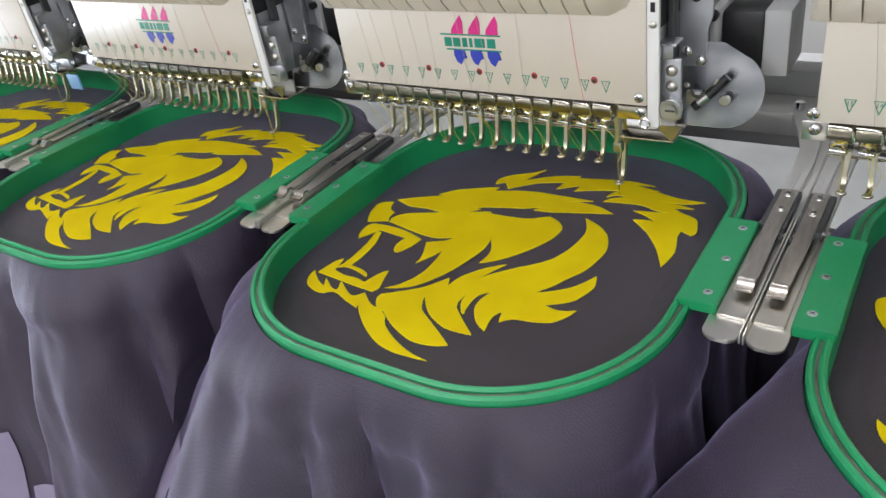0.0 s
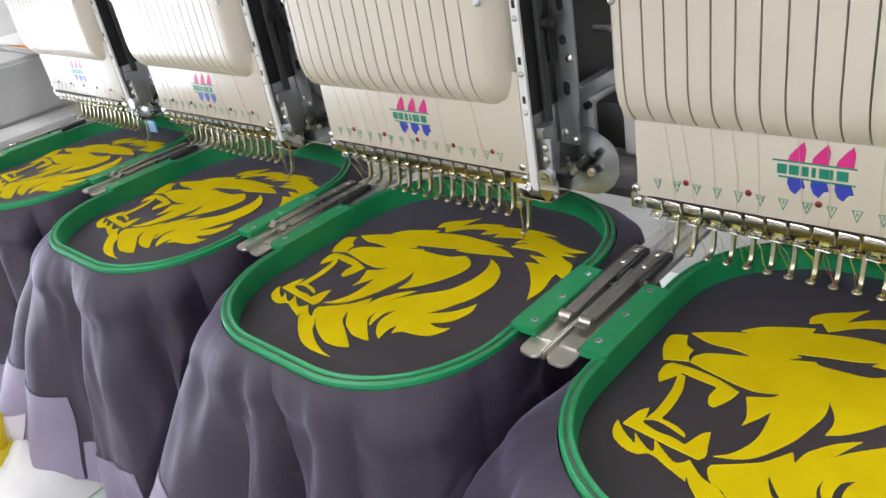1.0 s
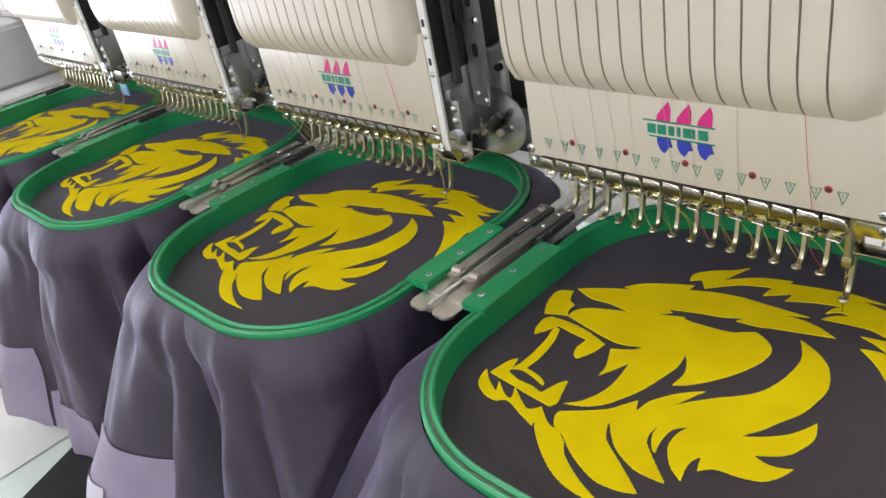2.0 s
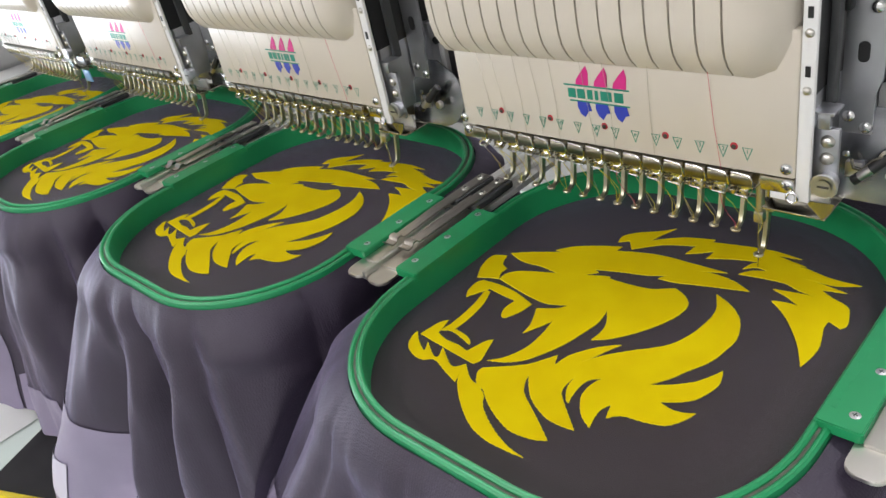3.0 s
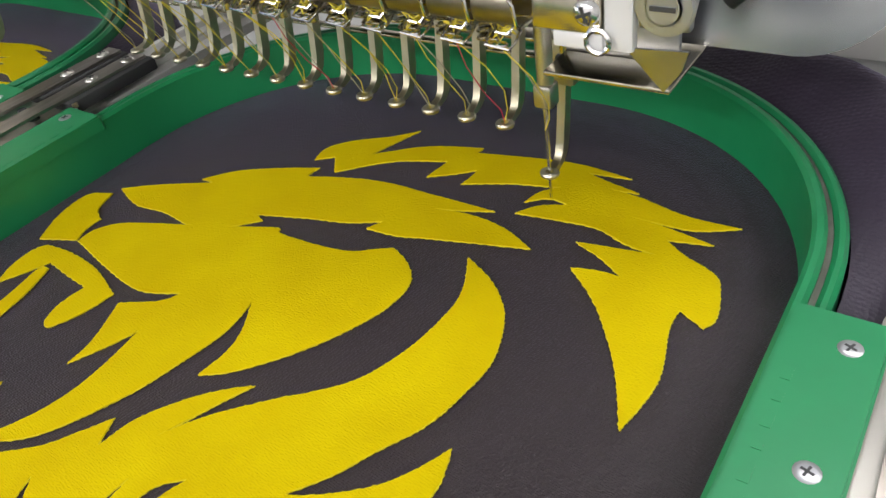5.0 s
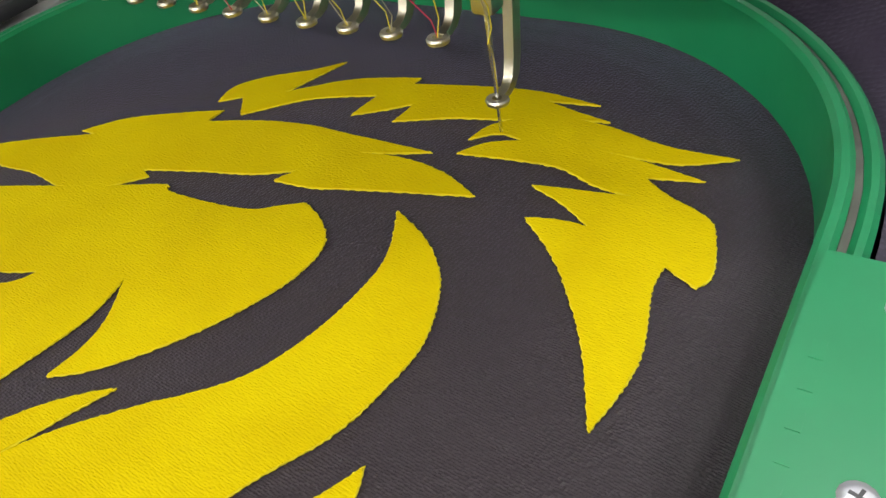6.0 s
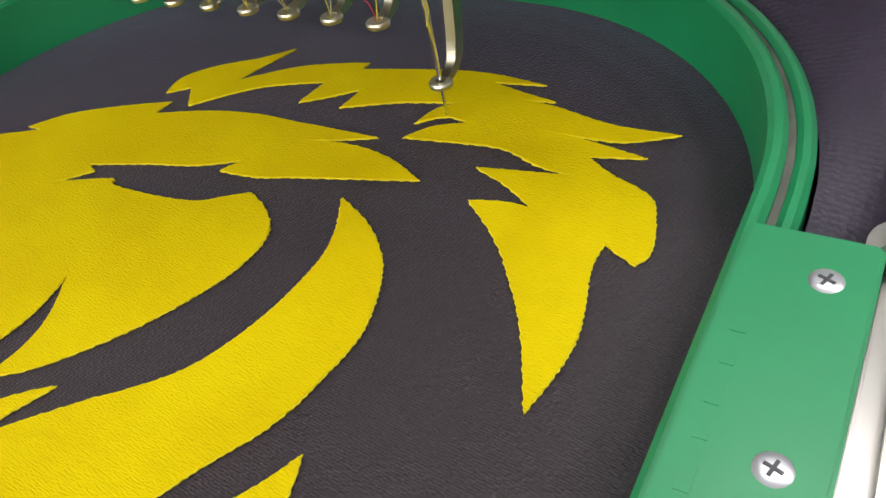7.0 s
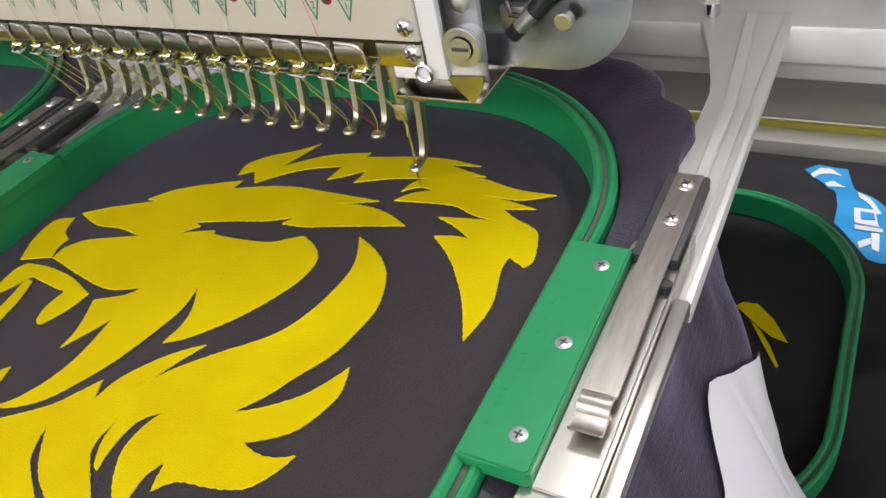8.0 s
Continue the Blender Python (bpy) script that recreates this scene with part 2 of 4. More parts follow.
def screw_head(r, h, at, axis=(0, 0, 1), slot=True):
    """A domed screw head with a cross cut."""
    bm = bmesh.new()
    rings = []
    for k in range(4):
        a = radians(90 * k / 3.4)
        rings.append([bm.verts.new((r * math.cos(a) * math.cos(t), r * math.cos(a) * math.sin(t), h * math.sin(a))) for t in (2 * math.pi * j / 14 for j in range(14))])
    for a, b in zip(rings, rings[1:]):
        for j in range(14):
            bm.faces.new((a[j], a[(j + 1) % 14], b[(j + 1) % 14], b[j]))
    bm.faces.new(rings[-1])
    bm.transform(Matrix.Translation(at) @ Vector(axis).to_track_quat("Z", "Y").to_matrix().to_4x4())
    return bm


def cross_cut(r, lift, at, axis=(0, 0, 1), turn=20):
    bm = bmesh.new()
    for a in (turn, turn + 90):
        merge(bm, box(-r, r, -r * 0.2, r * 0.2, lift - 0.0003, lift), Matrix.Rotation(radians(a), 4, "Z"))
    bm.transform(Matrix.Translation(at) @ Vector(axis).to_track_quat("Z", "Y").to_matrix().to_4x4())
    return bm


# ---- the plan ----
PITCH = 0.36
TOP = 0.95       # top of the hoop's clamp plates
CLOTH = 0.9285   # hooped cloth
TABLE = 0.64
HEAD = Vector((0.006, -0.001, 0))

# ---- room ----
def setting(name, bm, mat, label="", category=""):
    ob = new(name, finish(bm, name, mat, False))
    return tagged(ob, label, category, kind="structure")


X0, X1, Y0, Y1 = -2.5, 2.6, -3.0, 2.4
setting("floor", box(X0, X1, Y0, Y1, -0.1, 0.0), floor_paint, "grey painted workshop floor", "floor")
setting("ceiling", box(X0, X1, Y0, Y1, CEIL, CEIL + 0.1), ceil_paint, "white workshop ceiling", "ceiling")
setting("wall_north", box(X0, X1, Y1, Y1 + 0.15, 0, CEIL), wall_paint, "pale grey painted wall", "wall")
setting("wall_south", box(X0, X1, Y0 - 0.15, Y0, 0, CEIL), wall_paint, "pale grey painted wall", "wall")
setting("wall_east", box(X1, X1 + 0.15, Y0, Y1, 0, CEIL), wall_paint, "pale grey painted wall", "wall")
west = bmesh.new()
for b in ((Y0, -1.85, 0, CEIL), (0.15, Y1, 0, CEIL), (-1.85, 0.15, 0, 0.3), (-1.85, 0.15, 1.9, CEIL)):
    box(X0 - 0.15, X0, b[0], b[1], b[2], b[3], bm=west)
setting("wall_west", west, wall_paint, "pale grey painted wall with a window", "wall")
win = tagged(empty("window_1", pose(X0 - 0.08, -0.85, 0.3)), "wide workshop window in a white frame", "window", kind="structure")
fr = bmesh.new()
for b in ((-1.0, -0.94, 0, 1.6), (0.94, 1.0, 0, 1.6), (-0.94, 0.94, 0, 0.06), (-0.94, 0.94, 1.54, 1.6), (-0.03, 0.03, 0.06, 1.54)):
    box(-0.04, 0.04, b[0], b[1], b[2], b[3], bm=fr)
part("window_frame", fr, paper, win, smooth=False)
for y in (-0.94, 0.03):
    pane = part("pane", box(-0.004, 0.004, y, y + 0.91, 0.06, 1.54), glass, win, smooth=False)
    pane.visible_shadow = False
def ceiling_lamp(x, y):
    lamp = tagged(empty("ceiling_light", pose(x, y, CEIL)), "white ceiling light with a glowing diffuser", "lamp", "ceiling lights")
    part("housing", box(-0.6, 0.6, -0.15, 0.15, -0.06, 0.0, 0.006), paper, lamp)
    part("diffuser", box(-0.575, 0.575, -0.13, 0.13, -0.068, -0.0605), tube, lamp, "glowing white diffuser")


for lx, ly in LAMPS:
    ceiling_lamp(lx, ly)

# ---- low table under the garments ----
tb = tagged(empty("work_table", pose(-0.6, -0.1, 0)), "low table with a pale green laminate top", "table")
part("tabletop", box(-1.6, 1.2, -0.45, 0.62, TABLE - 0.03, TABLE, 0.004), table_paint, tb)
for lx in (-1.5, 1.1):
    for ly in (-0.38, 0.55):
        part("leg", box(lx - 0.025, lx + 0.025, ly - 0.025, ly + 0.025, 0, TABLE - 0.03, 0.003), zinc, tb)


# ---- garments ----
# outlines in millimetres, traced through the camera to fit its view
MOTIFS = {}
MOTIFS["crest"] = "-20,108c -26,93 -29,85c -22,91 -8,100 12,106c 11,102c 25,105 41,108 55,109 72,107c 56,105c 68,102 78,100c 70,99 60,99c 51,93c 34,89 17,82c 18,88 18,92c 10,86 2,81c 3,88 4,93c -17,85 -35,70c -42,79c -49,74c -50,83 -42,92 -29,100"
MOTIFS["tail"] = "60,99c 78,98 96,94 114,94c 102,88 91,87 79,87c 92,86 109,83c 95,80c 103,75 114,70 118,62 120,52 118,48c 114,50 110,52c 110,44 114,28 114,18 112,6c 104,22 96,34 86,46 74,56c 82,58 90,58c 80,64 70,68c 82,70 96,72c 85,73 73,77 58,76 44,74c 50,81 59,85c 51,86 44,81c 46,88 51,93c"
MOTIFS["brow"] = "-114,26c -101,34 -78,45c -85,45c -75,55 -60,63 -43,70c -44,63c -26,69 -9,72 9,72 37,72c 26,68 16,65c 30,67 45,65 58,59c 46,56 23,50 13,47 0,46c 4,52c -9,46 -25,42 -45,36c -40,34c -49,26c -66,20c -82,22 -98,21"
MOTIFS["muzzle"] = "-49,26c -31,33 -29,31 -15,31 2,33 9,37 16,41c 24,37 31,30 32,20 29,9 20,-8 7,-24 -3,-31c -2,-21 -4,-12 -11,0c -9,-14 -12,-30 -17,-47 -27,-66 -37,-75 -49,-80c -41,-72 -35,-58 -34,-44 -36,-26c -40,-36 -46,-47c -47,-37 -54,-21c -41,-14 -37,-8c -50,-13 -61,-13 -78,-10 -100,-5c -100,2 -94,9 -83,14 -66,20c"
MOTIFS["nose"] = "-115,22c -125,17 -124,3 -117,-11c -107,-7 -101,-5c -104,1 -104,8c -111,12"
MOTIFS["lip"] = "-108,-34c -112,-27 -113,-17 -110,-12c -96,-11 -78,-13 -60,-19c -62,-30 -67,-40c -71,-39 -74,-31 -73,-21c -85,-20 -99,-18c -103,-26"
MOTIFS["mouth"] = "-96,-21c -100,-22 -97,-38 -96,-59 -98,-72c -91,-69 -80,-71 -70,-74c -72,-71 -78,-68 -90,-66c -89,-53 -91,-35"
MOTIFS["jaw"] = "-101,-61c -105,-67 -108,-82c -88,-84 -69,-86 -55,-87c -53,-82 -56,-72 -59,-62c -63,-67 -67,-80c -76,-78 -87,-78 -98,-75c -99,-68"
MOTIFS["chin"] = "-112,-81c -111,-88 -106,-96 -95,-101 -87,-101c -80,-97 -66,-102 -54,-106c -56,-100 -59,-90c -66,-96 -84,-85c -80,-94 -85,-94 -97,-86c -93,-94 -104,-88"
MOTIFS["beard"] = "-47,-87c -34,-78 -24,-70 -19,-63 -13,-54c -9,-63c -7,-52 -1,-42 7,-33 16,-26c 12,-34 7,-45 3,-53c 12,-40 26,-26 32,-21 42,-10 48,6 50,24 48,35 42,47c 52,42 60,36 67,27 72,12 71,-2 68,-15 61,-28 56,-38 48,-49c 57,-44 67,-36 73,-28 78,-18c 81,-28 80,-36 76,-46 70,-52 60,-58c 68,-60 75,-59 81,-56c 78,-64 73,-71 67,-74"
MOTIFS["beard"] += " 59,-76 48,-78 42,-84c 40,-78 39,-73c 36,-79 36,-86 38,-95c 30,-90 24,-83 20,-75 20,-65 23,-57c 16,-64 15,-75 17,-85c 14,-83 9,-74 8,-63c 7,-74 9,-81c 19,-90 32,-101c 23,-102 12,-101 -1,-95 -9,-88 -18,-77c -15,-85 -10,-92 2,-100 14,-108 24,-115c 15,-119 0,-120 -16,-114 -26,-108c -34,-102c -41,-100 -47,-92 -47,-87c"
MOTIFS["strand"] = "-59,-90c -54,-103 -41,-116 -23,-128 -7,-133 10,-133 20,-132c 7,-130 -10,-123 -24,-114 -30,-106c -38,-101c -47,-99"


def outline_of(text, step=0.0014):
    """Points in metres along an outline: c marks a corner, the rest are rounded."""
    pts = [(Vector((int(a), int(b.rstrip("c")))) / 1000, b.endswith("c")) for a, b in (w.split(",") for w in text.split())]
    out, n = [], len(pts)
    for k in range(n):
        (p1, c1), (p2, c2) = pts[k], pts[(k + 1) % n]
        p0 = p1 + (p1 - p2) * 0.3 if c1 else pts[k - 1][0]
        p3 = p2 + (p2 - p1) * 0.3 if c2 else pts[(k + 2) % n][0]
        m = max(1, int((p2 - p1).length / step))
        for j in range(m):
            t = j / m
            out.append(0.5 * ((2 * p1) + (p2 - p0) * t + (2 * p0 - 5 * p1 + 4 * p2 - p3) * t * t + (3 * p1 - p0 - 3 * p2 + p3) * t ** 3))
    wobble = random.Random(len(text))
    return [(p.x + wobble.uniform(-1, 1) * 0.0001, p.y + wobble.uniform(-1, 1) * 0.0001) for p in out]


HX, HY0, HY1, HR = 0.148, -0.170, 0.168, 0.1095


def rim(off, seg=16):
    """The hoop's outline, moved outwards by off."""
    base = rounded(-HX - off, HX + off, HY0 - off, HY1 + off, HR + off, seg)
    pts = []
    for k, (x, y) in enumerate(base):
        pts.append((x, y))
        nx, ny = base[(k + 1) % len(base)]
        far = math.hypot(nx - x, ny - y)
        m = int(far / 0.012)
        pts += [(x + (nx - x) * j / (m + 1), y + (ny - y) * j / (m + 1)) for j in range(1, m + 1)]
    return pts


def resample(pts, count):
    loop = pts + pts[:1]
    cum = np.r_[0, np.cumsum([math.dist(a, b) for a, b in zip(loop, loop[1:])])]
    s = np.linspace(0, cum[-1], count, endpoint=False)
    return np.c_[np.interp(s, cum, [p[0] for p in loop]), np.interp(s, cum, [p[1] for p in loop])]


motif_meshes = {}
edge_meshes = {}
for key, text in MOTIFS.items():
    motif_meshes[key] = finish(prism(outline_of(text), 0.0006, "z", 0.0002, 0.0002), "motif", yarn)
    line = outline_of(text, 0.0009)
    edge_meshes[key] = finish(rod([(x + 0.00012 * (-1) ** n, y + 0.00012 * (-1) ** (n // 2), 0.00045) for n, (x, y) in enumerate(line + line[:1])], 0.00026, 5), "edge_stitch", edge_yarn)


def panel_mesh():
    """The stretched cloth inside the hoop, with a slight sag."""
    bm = bmesh.new()
    loop = resample(rim(-0.006), 160)
    centre = np.array([0, -0.002])
    rings = []
    for k in range(1, 13):
        f = k / 12
        low = -0.0030 * max(0.0, (f - 0.84) / 0.16)
        rings.append([bm.verts.new((*(centre + (p - centre) * f), low)) for p in loop])
    mid = bm.verts.new((0, -0.002, 0))
    for j in range(160):
        bm.faces.new((mid, rings[0][j], rings[0][(j + 1) % 160]))
    for a, b in zip(rings, rings[1:]):
        for j in range(160):
            bm.faces.new((a[j], b[j], b[(j + 1) % 160], a[(j + 1) % 160]))
    return bm


panel_me = finish(panel_mesh(), "hooped_panel", cloth)


def drape_shape(seed, right_free=False, left_free=False, count=420, rows=44):
    """Rows of points of the shirt hanging down round the hoop in folds."""
    rng = random.Random(seed)
    loop = resample(rim(0.0004), count)
    tang = np.roll(loop, -1, 0) - np.roll(loop, 1, 0)
    normal = np.c_[tang[:, 1], -tang[:, 0]] / np.linalg.norm(tang, axis=1)[:, None]
    ring_ = np.concatenate([normal[-14:], normal, normal[:14]])
    normal = np.array([ring_[i:i + 29].mean(axis=0) for i in range(count)])
    normal /= np.linalg.norm(normal, axis=1)[:, None]
    # pinches under the rim: the cloth swells into a flute between each pair
    pinches, a = [], rng.uniform(0, 0.2)
    while a < 2 * math.pi - 0.2:
        pinches.append((a, rng.uniform(0.35, 1.25), rng.uniform(-0.16, 0.16), rng.uniform(0.6, 1.5)))
        a += rng.uniform(0.2, 0.85)

    def flute(th, s):
        """Height of the flute at an angle, with sharp valleys at the pinches."""
        edges = [p[0] + p[2] * s for p in pinches]
        for n in range(len(edges)):
            e0 = edges[n]
            e1 = edges[n + 1] if n + 1 < len(edges) else edges[0] + 2 * math.pi
            d = (th - e0) % (2 * math.pi)
            if d < e1 - e0:
                u = (d / (e1 - e0)) ** pinches[n][3]
                return pinches[n][1] * min(1.0, (e1 - e0) / 0.4) * math.sin(math.pi * u) ** 0.8
        return 0.0

    grid = []
    for r in range(rows + 1):
        s = r / rows
        row = []
        for k in range(count):
            th = 2 * math.pi * k / count
            nx, ny = normal[k]
            front, back = max(0.0, -ny), max(0.0, ny)
            fold = flute(th, s)
            spread = 0.010 + 0.050 * front + 0.060 * back + 0.010 * abs(nx)
            if nx < 0 and front > 0.05:
                spread += 0.17 * min(1.0, front * 3) * -nx
            if right_free:
                spread -= 0.035 * back
            if right_free and nx > 0.2:
                spread += 0.035 * nx
            if left_free and nx < -0.2:
                spread -= 0.05 * nx
            roomy = 0.35 + 0.65 * min(1.0, front + 0.7 * back + (nx if right_free and nx > 0 else 0) + (-nx if left_free and nx < 0 else 0))
            if right_free and nx > 0:
                roomy *= 1 - 0.9 * min(1.0, nx * 1.6)
            crumple_ = noise.noise(Vector((th * 5.2, s * 2.6, seed * 1.7))) * 0.009 + noise.noise(Vector((th * 8.0, s * 6.0, seed * 0.7))) * 0.003
            push = spread * (0.25 * s + 0.75 * s ** 0.75) + (0.036 * fold - 0.013) * roomy * min(1.0, 0.25 + s * 2.2) * min(1.0, s * 9) + crumple_ * roomy * min(1.0, s * 4)
            pleat = 0.5 * noise.noise(Vector((th * 5.0 + 0.9 * s, s * 1.3, seed * 3.1))) + 0.14 * noise.noise(Vector((th * 9.0 - 1.6 * s, s * 2.1, seed * 1.3)))
            push += 0.034 * pleat * roomy * min(1.0, s * 5)
            bulge = max(0.0, nx) * max(0.0, ny) * 2
            puff = max(0.0, nx, back) if right_free else 0.0
            push += 0.005 * puff * min(1.0, s * 14)
            if right_free:
                push += 0.125 * max(0.0, nx) * s ** 1.3 * max(0.0, 1 - 0.9 * bulge)
                push += (0.014 * noise.noise(Vector((th * 9.0, s * 6.0, 4.4))) + 0.005 * noise.noise(Vector((th * 18.0, s * 12.0, 2.2)))) * max(bulge, 0.6 * back) * min(1.0, s * 7)
                push += 0.014 * bulge * math.sin(math.pi * min(1.0, s * 1.6)) - 0.02 * bulge * s
            push += 0.007 * math.sin(math.pi * min(1.0, s * 6)) * (0.6 + 0.6 * fold)
            gather = noise.noise(Vector((th * 18.0, s * 1.5, seed * 2.3)))
            push += 0.0008 * gather * roomy * math.exp(-((s - 0.10) / 0.12) ** 2)
            x, y = loop[k] + normal[k] * max(push, 0.0)
            left_lim = PITCH / 2 - 0.004 + 0.12 * s * min(1.0, max(0.0, (-0.06 - y) / 0.06))
            lim = PITCH / 2 - 0.004 - 0.11 * s * min(1.0, max(0.0, (-0.06 - y) / 0.06))
            if not (right_free and x > 0) and not (left_free and x < 0):
                x = max(-left_lim, min(lim, x))
            drop = 0.292 + 0.010 * math.sin(3 * th + seed)
            z = 0.0135 - s * drop + (0.05 if right_free else 0.02) * bulge * math.sin(math.pi * min(1.0, s * 2.2)) + 0.026 * back * (1 - bulge * 0.7) * math.sin(math.pi * min(1.0, s * 1.8)) + 0.004 * noise.noise(Vector((x * 14, y * 14, seed + s * 3))) * min(1, s * 5)
            z += 0.010 * puff * math.sin(math.pi * min(1.0, s * 4.5))
            row.append((x, y, max(z, TABLE + 0.003 - CLOTH)))
        grid.append(row)
    return grid


def sheet(grid):
    """A mesh of closed rows."""
    bm = bmesh.new()
    vs = [[bm.verts.new(p) for p in row] for row in grid]
    n = len(vs[0])
    for a, b in zip(vs, vs[1:]):
        for k in range(n):
            bm.faces.new((a[k], b[k], b[(k + 1) % n], a[(k + 1) % n]))
    return bm


def patch(grid, k0, k1, top, bottom, lift, across=40, down=30):
    """A print on the hanging cloth, between two edges given as rows over 0 to 1 along it."""
    count = len(grid[0])

    def at(r, k):
        r = min(r, len(grid) - 1.001)
        a, b, u, v = int(r), int(k), r - int(r), k - int(k)
        p = [Vector(grid[a + i][(b + j) % count]) for i in (0, 1) for j in (0, 1)]
        return p[0].lerp(p[1], v).lerp(p[2].lerp(p[3], v), u)

    bm = bmesh.new()
    vs = []
    for j in range(down + 1):
        vs.append([bm.verts.new(at(top(i / across) + (bottom(i / across) - top(i / across)) * j / down, k0 + (k1 - k0) * i / across)) for i in range(across + 1)])
    for a, b in zip(vs, vs[1:]):
        for i in range(across):
            bm.faces.new((a[i], b[i], b[i + 1], a[i + 1]))
    bm.normal_update()
    out = sum(v.normal.x * v.co.x + v.normal.y * v.co.y for v in bm.verts)
    for v in bm.verts:
        v.co += v.normal * (lift if out > 0 else -lift)
    return bm


def garment(k):
    g = tagged(empty("hooped_jersey", pose((k - 3) * PITCH, 0, CLOTH)),
               "dark violet-grey jersey stretched in a hoop with yellow embroidery" if k < 3 else
               "dark violet-grey hooped jersey with yellow embroidery and white side print", "jersey", "jerseys on the machine")
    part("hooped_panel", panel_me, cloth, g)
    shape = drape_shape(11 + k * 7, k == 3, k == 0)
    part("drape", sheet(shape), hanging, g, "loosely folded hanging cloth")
    part("hem_print", patch(shape, 226 - 4 * k, 276, lambda u: 23 + 3 * u, lambda u: 44, 0.0012), lavender, g, "lavender printed hem facet, brightened for window glare")
    part("hem_print", patch(shape, 277, 318, lambda u: 36 - 4 * u, lambda u: 44, 0.0012), lavender, g, "lavender printed hem facet, brightened for window glare")
    part("hem_print", patch(shape, 236, 256, lambda u: 39 - 6 * u, lambda u: 43 - 2 * u, 0.0026), pale_lavender, g, "pale lavender printed facet, brightened for window glare")
    if k == 3:
        part("side_print", patch(shape, 399, 435, lambda u: float(np.interp(u, (0, 0.17, 0.42, 0.47, 0.53, 0.62, 0.72, 0.83, 1.0), (12.9, 12.0, 9.6, 9.5, 10.2, 11.9, 13.4, 14.9, 19.0))), lambda u: 43.5, 0.003, 144, 80), white, g, "white printed side panel")
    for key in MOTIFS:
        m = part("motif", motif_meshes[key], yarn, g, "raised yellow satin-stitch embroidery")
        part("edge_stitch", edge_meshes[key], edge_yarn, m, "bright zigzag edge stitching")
    return g


jerseys = [garment(k) for k in range(4)]


# ---- hoops ----
def ring(o, i, z0, z1, b=0.0012, draft=0.0):
    """A ring between the outlines o and i, with softened top edges and an inner wall that leans by draft."""
    bm = bmesh.new()
    count = 192
    prof = ((i - draft, z0), (i, z1 - b), (i + b, z1), (o - b, z1), (o, z1 - b), (o, z0))
    loops = [[bm.verts.new((x, y, z)) for x, y in resample(rim(off), count)] for off, z in prof]
    for a, b2 in zip(loops, loops[1:] + loops[:1]):
        for j in range(count):
            bm.faces.new((a[j], a[(j + 1) % count], b2[(j + 1) % count], b2[j]))
    return bm


RIMZ = 0.0195   # rim's top above the cloth
outer_me = finish(ring(-0.0005, -0.0043, -0.003, RIMZ - 0.001), "outer_ring", green)
inner_me = finish(ring(-0.0060, -0.0100, -0.0030, RIMZ, draft=0.0008), "inner_ring", green)
seam_me = finish(ring(-0.0042, -0.0061, 0.0, RIMZ - 0.0024, 0.0002), "seam", felt)
plate_me = finish(prism([(0.1400, 0.0447), (0.1412, 0.0460), (0.1605, 0.0460), (0.1618, 0.0447), (0.1618, -0.0475), (0.1605, -0.0488), (0.1406, -0.0488), (0.1394, -0.0475), (0.1399, -0.030), (0.1403, -0.003), (0.1402, 0.025)], 0.0062, "z", 0.0155, 0.0007), "clamp_plate", green)
scr_me = finish(screw_head(0.0028, 0.0004, (0, 0, 0)), "screw", zinc)
cut_me = finish(cross_cut(0.0014, 0.0005, (0, 0, 0)), "cross_slot", graphite)


def hoop():
    h = empty("embroidery_hoop")
    part("outer_ring", outer_me, green, h)
    part("inner_ring", inner_me, green, h)
    part("seam", seam_me, felt, h, "dark seam between the rings")
    for side in (1, -1):
        p = part("clamp_plate", plate_me, green, h)
        p.rotation_euler = (0, 0, 0 if side > 0 else math.pi)
        p.location = (0 if side > 0 else 0.003, 0 if side > 0 else -0.006, 0)
        for n, long in enumerate((0.004, 0.003, 0.004, 0.002, 0.005, 0.003, 0.006, 0.004, 0.003)):
            e = part("embossed_bar", box(0.1432, 0.1454, -long / 2, long / 2, 0.0215, 0.02185), green, p, smooth=False)
            e.location = (0, 0.022 - 0.0072 * n, 0)
        for sy in (0.035, -0.0015, -0.0375):
            s = part("screw", scr_me, zinc, p, "countersunk zinc screw")
            s.location = (0.1543, sy if side > 0 else -sy - 0.006, 0.0217)
            s.rotation_euler = (0, 0, sy * 40 + side)
            c = part("cross_slot", cut_me, graphite, p)
            c.location, c.rotation_euler = s.location, s.rotation_euler
    return tagged(h, "green plastic embroidery hoop with screwed clamp plates", "hoop", "hoops on the machine")


hoop0 = hoop()
hoop0.location = (-3 * PITCH, 0, CLOTH)
for k in range(1, 4):
    copy_thing(hoop0, pose((k - 3) * PITCH, 0, CLOTH))


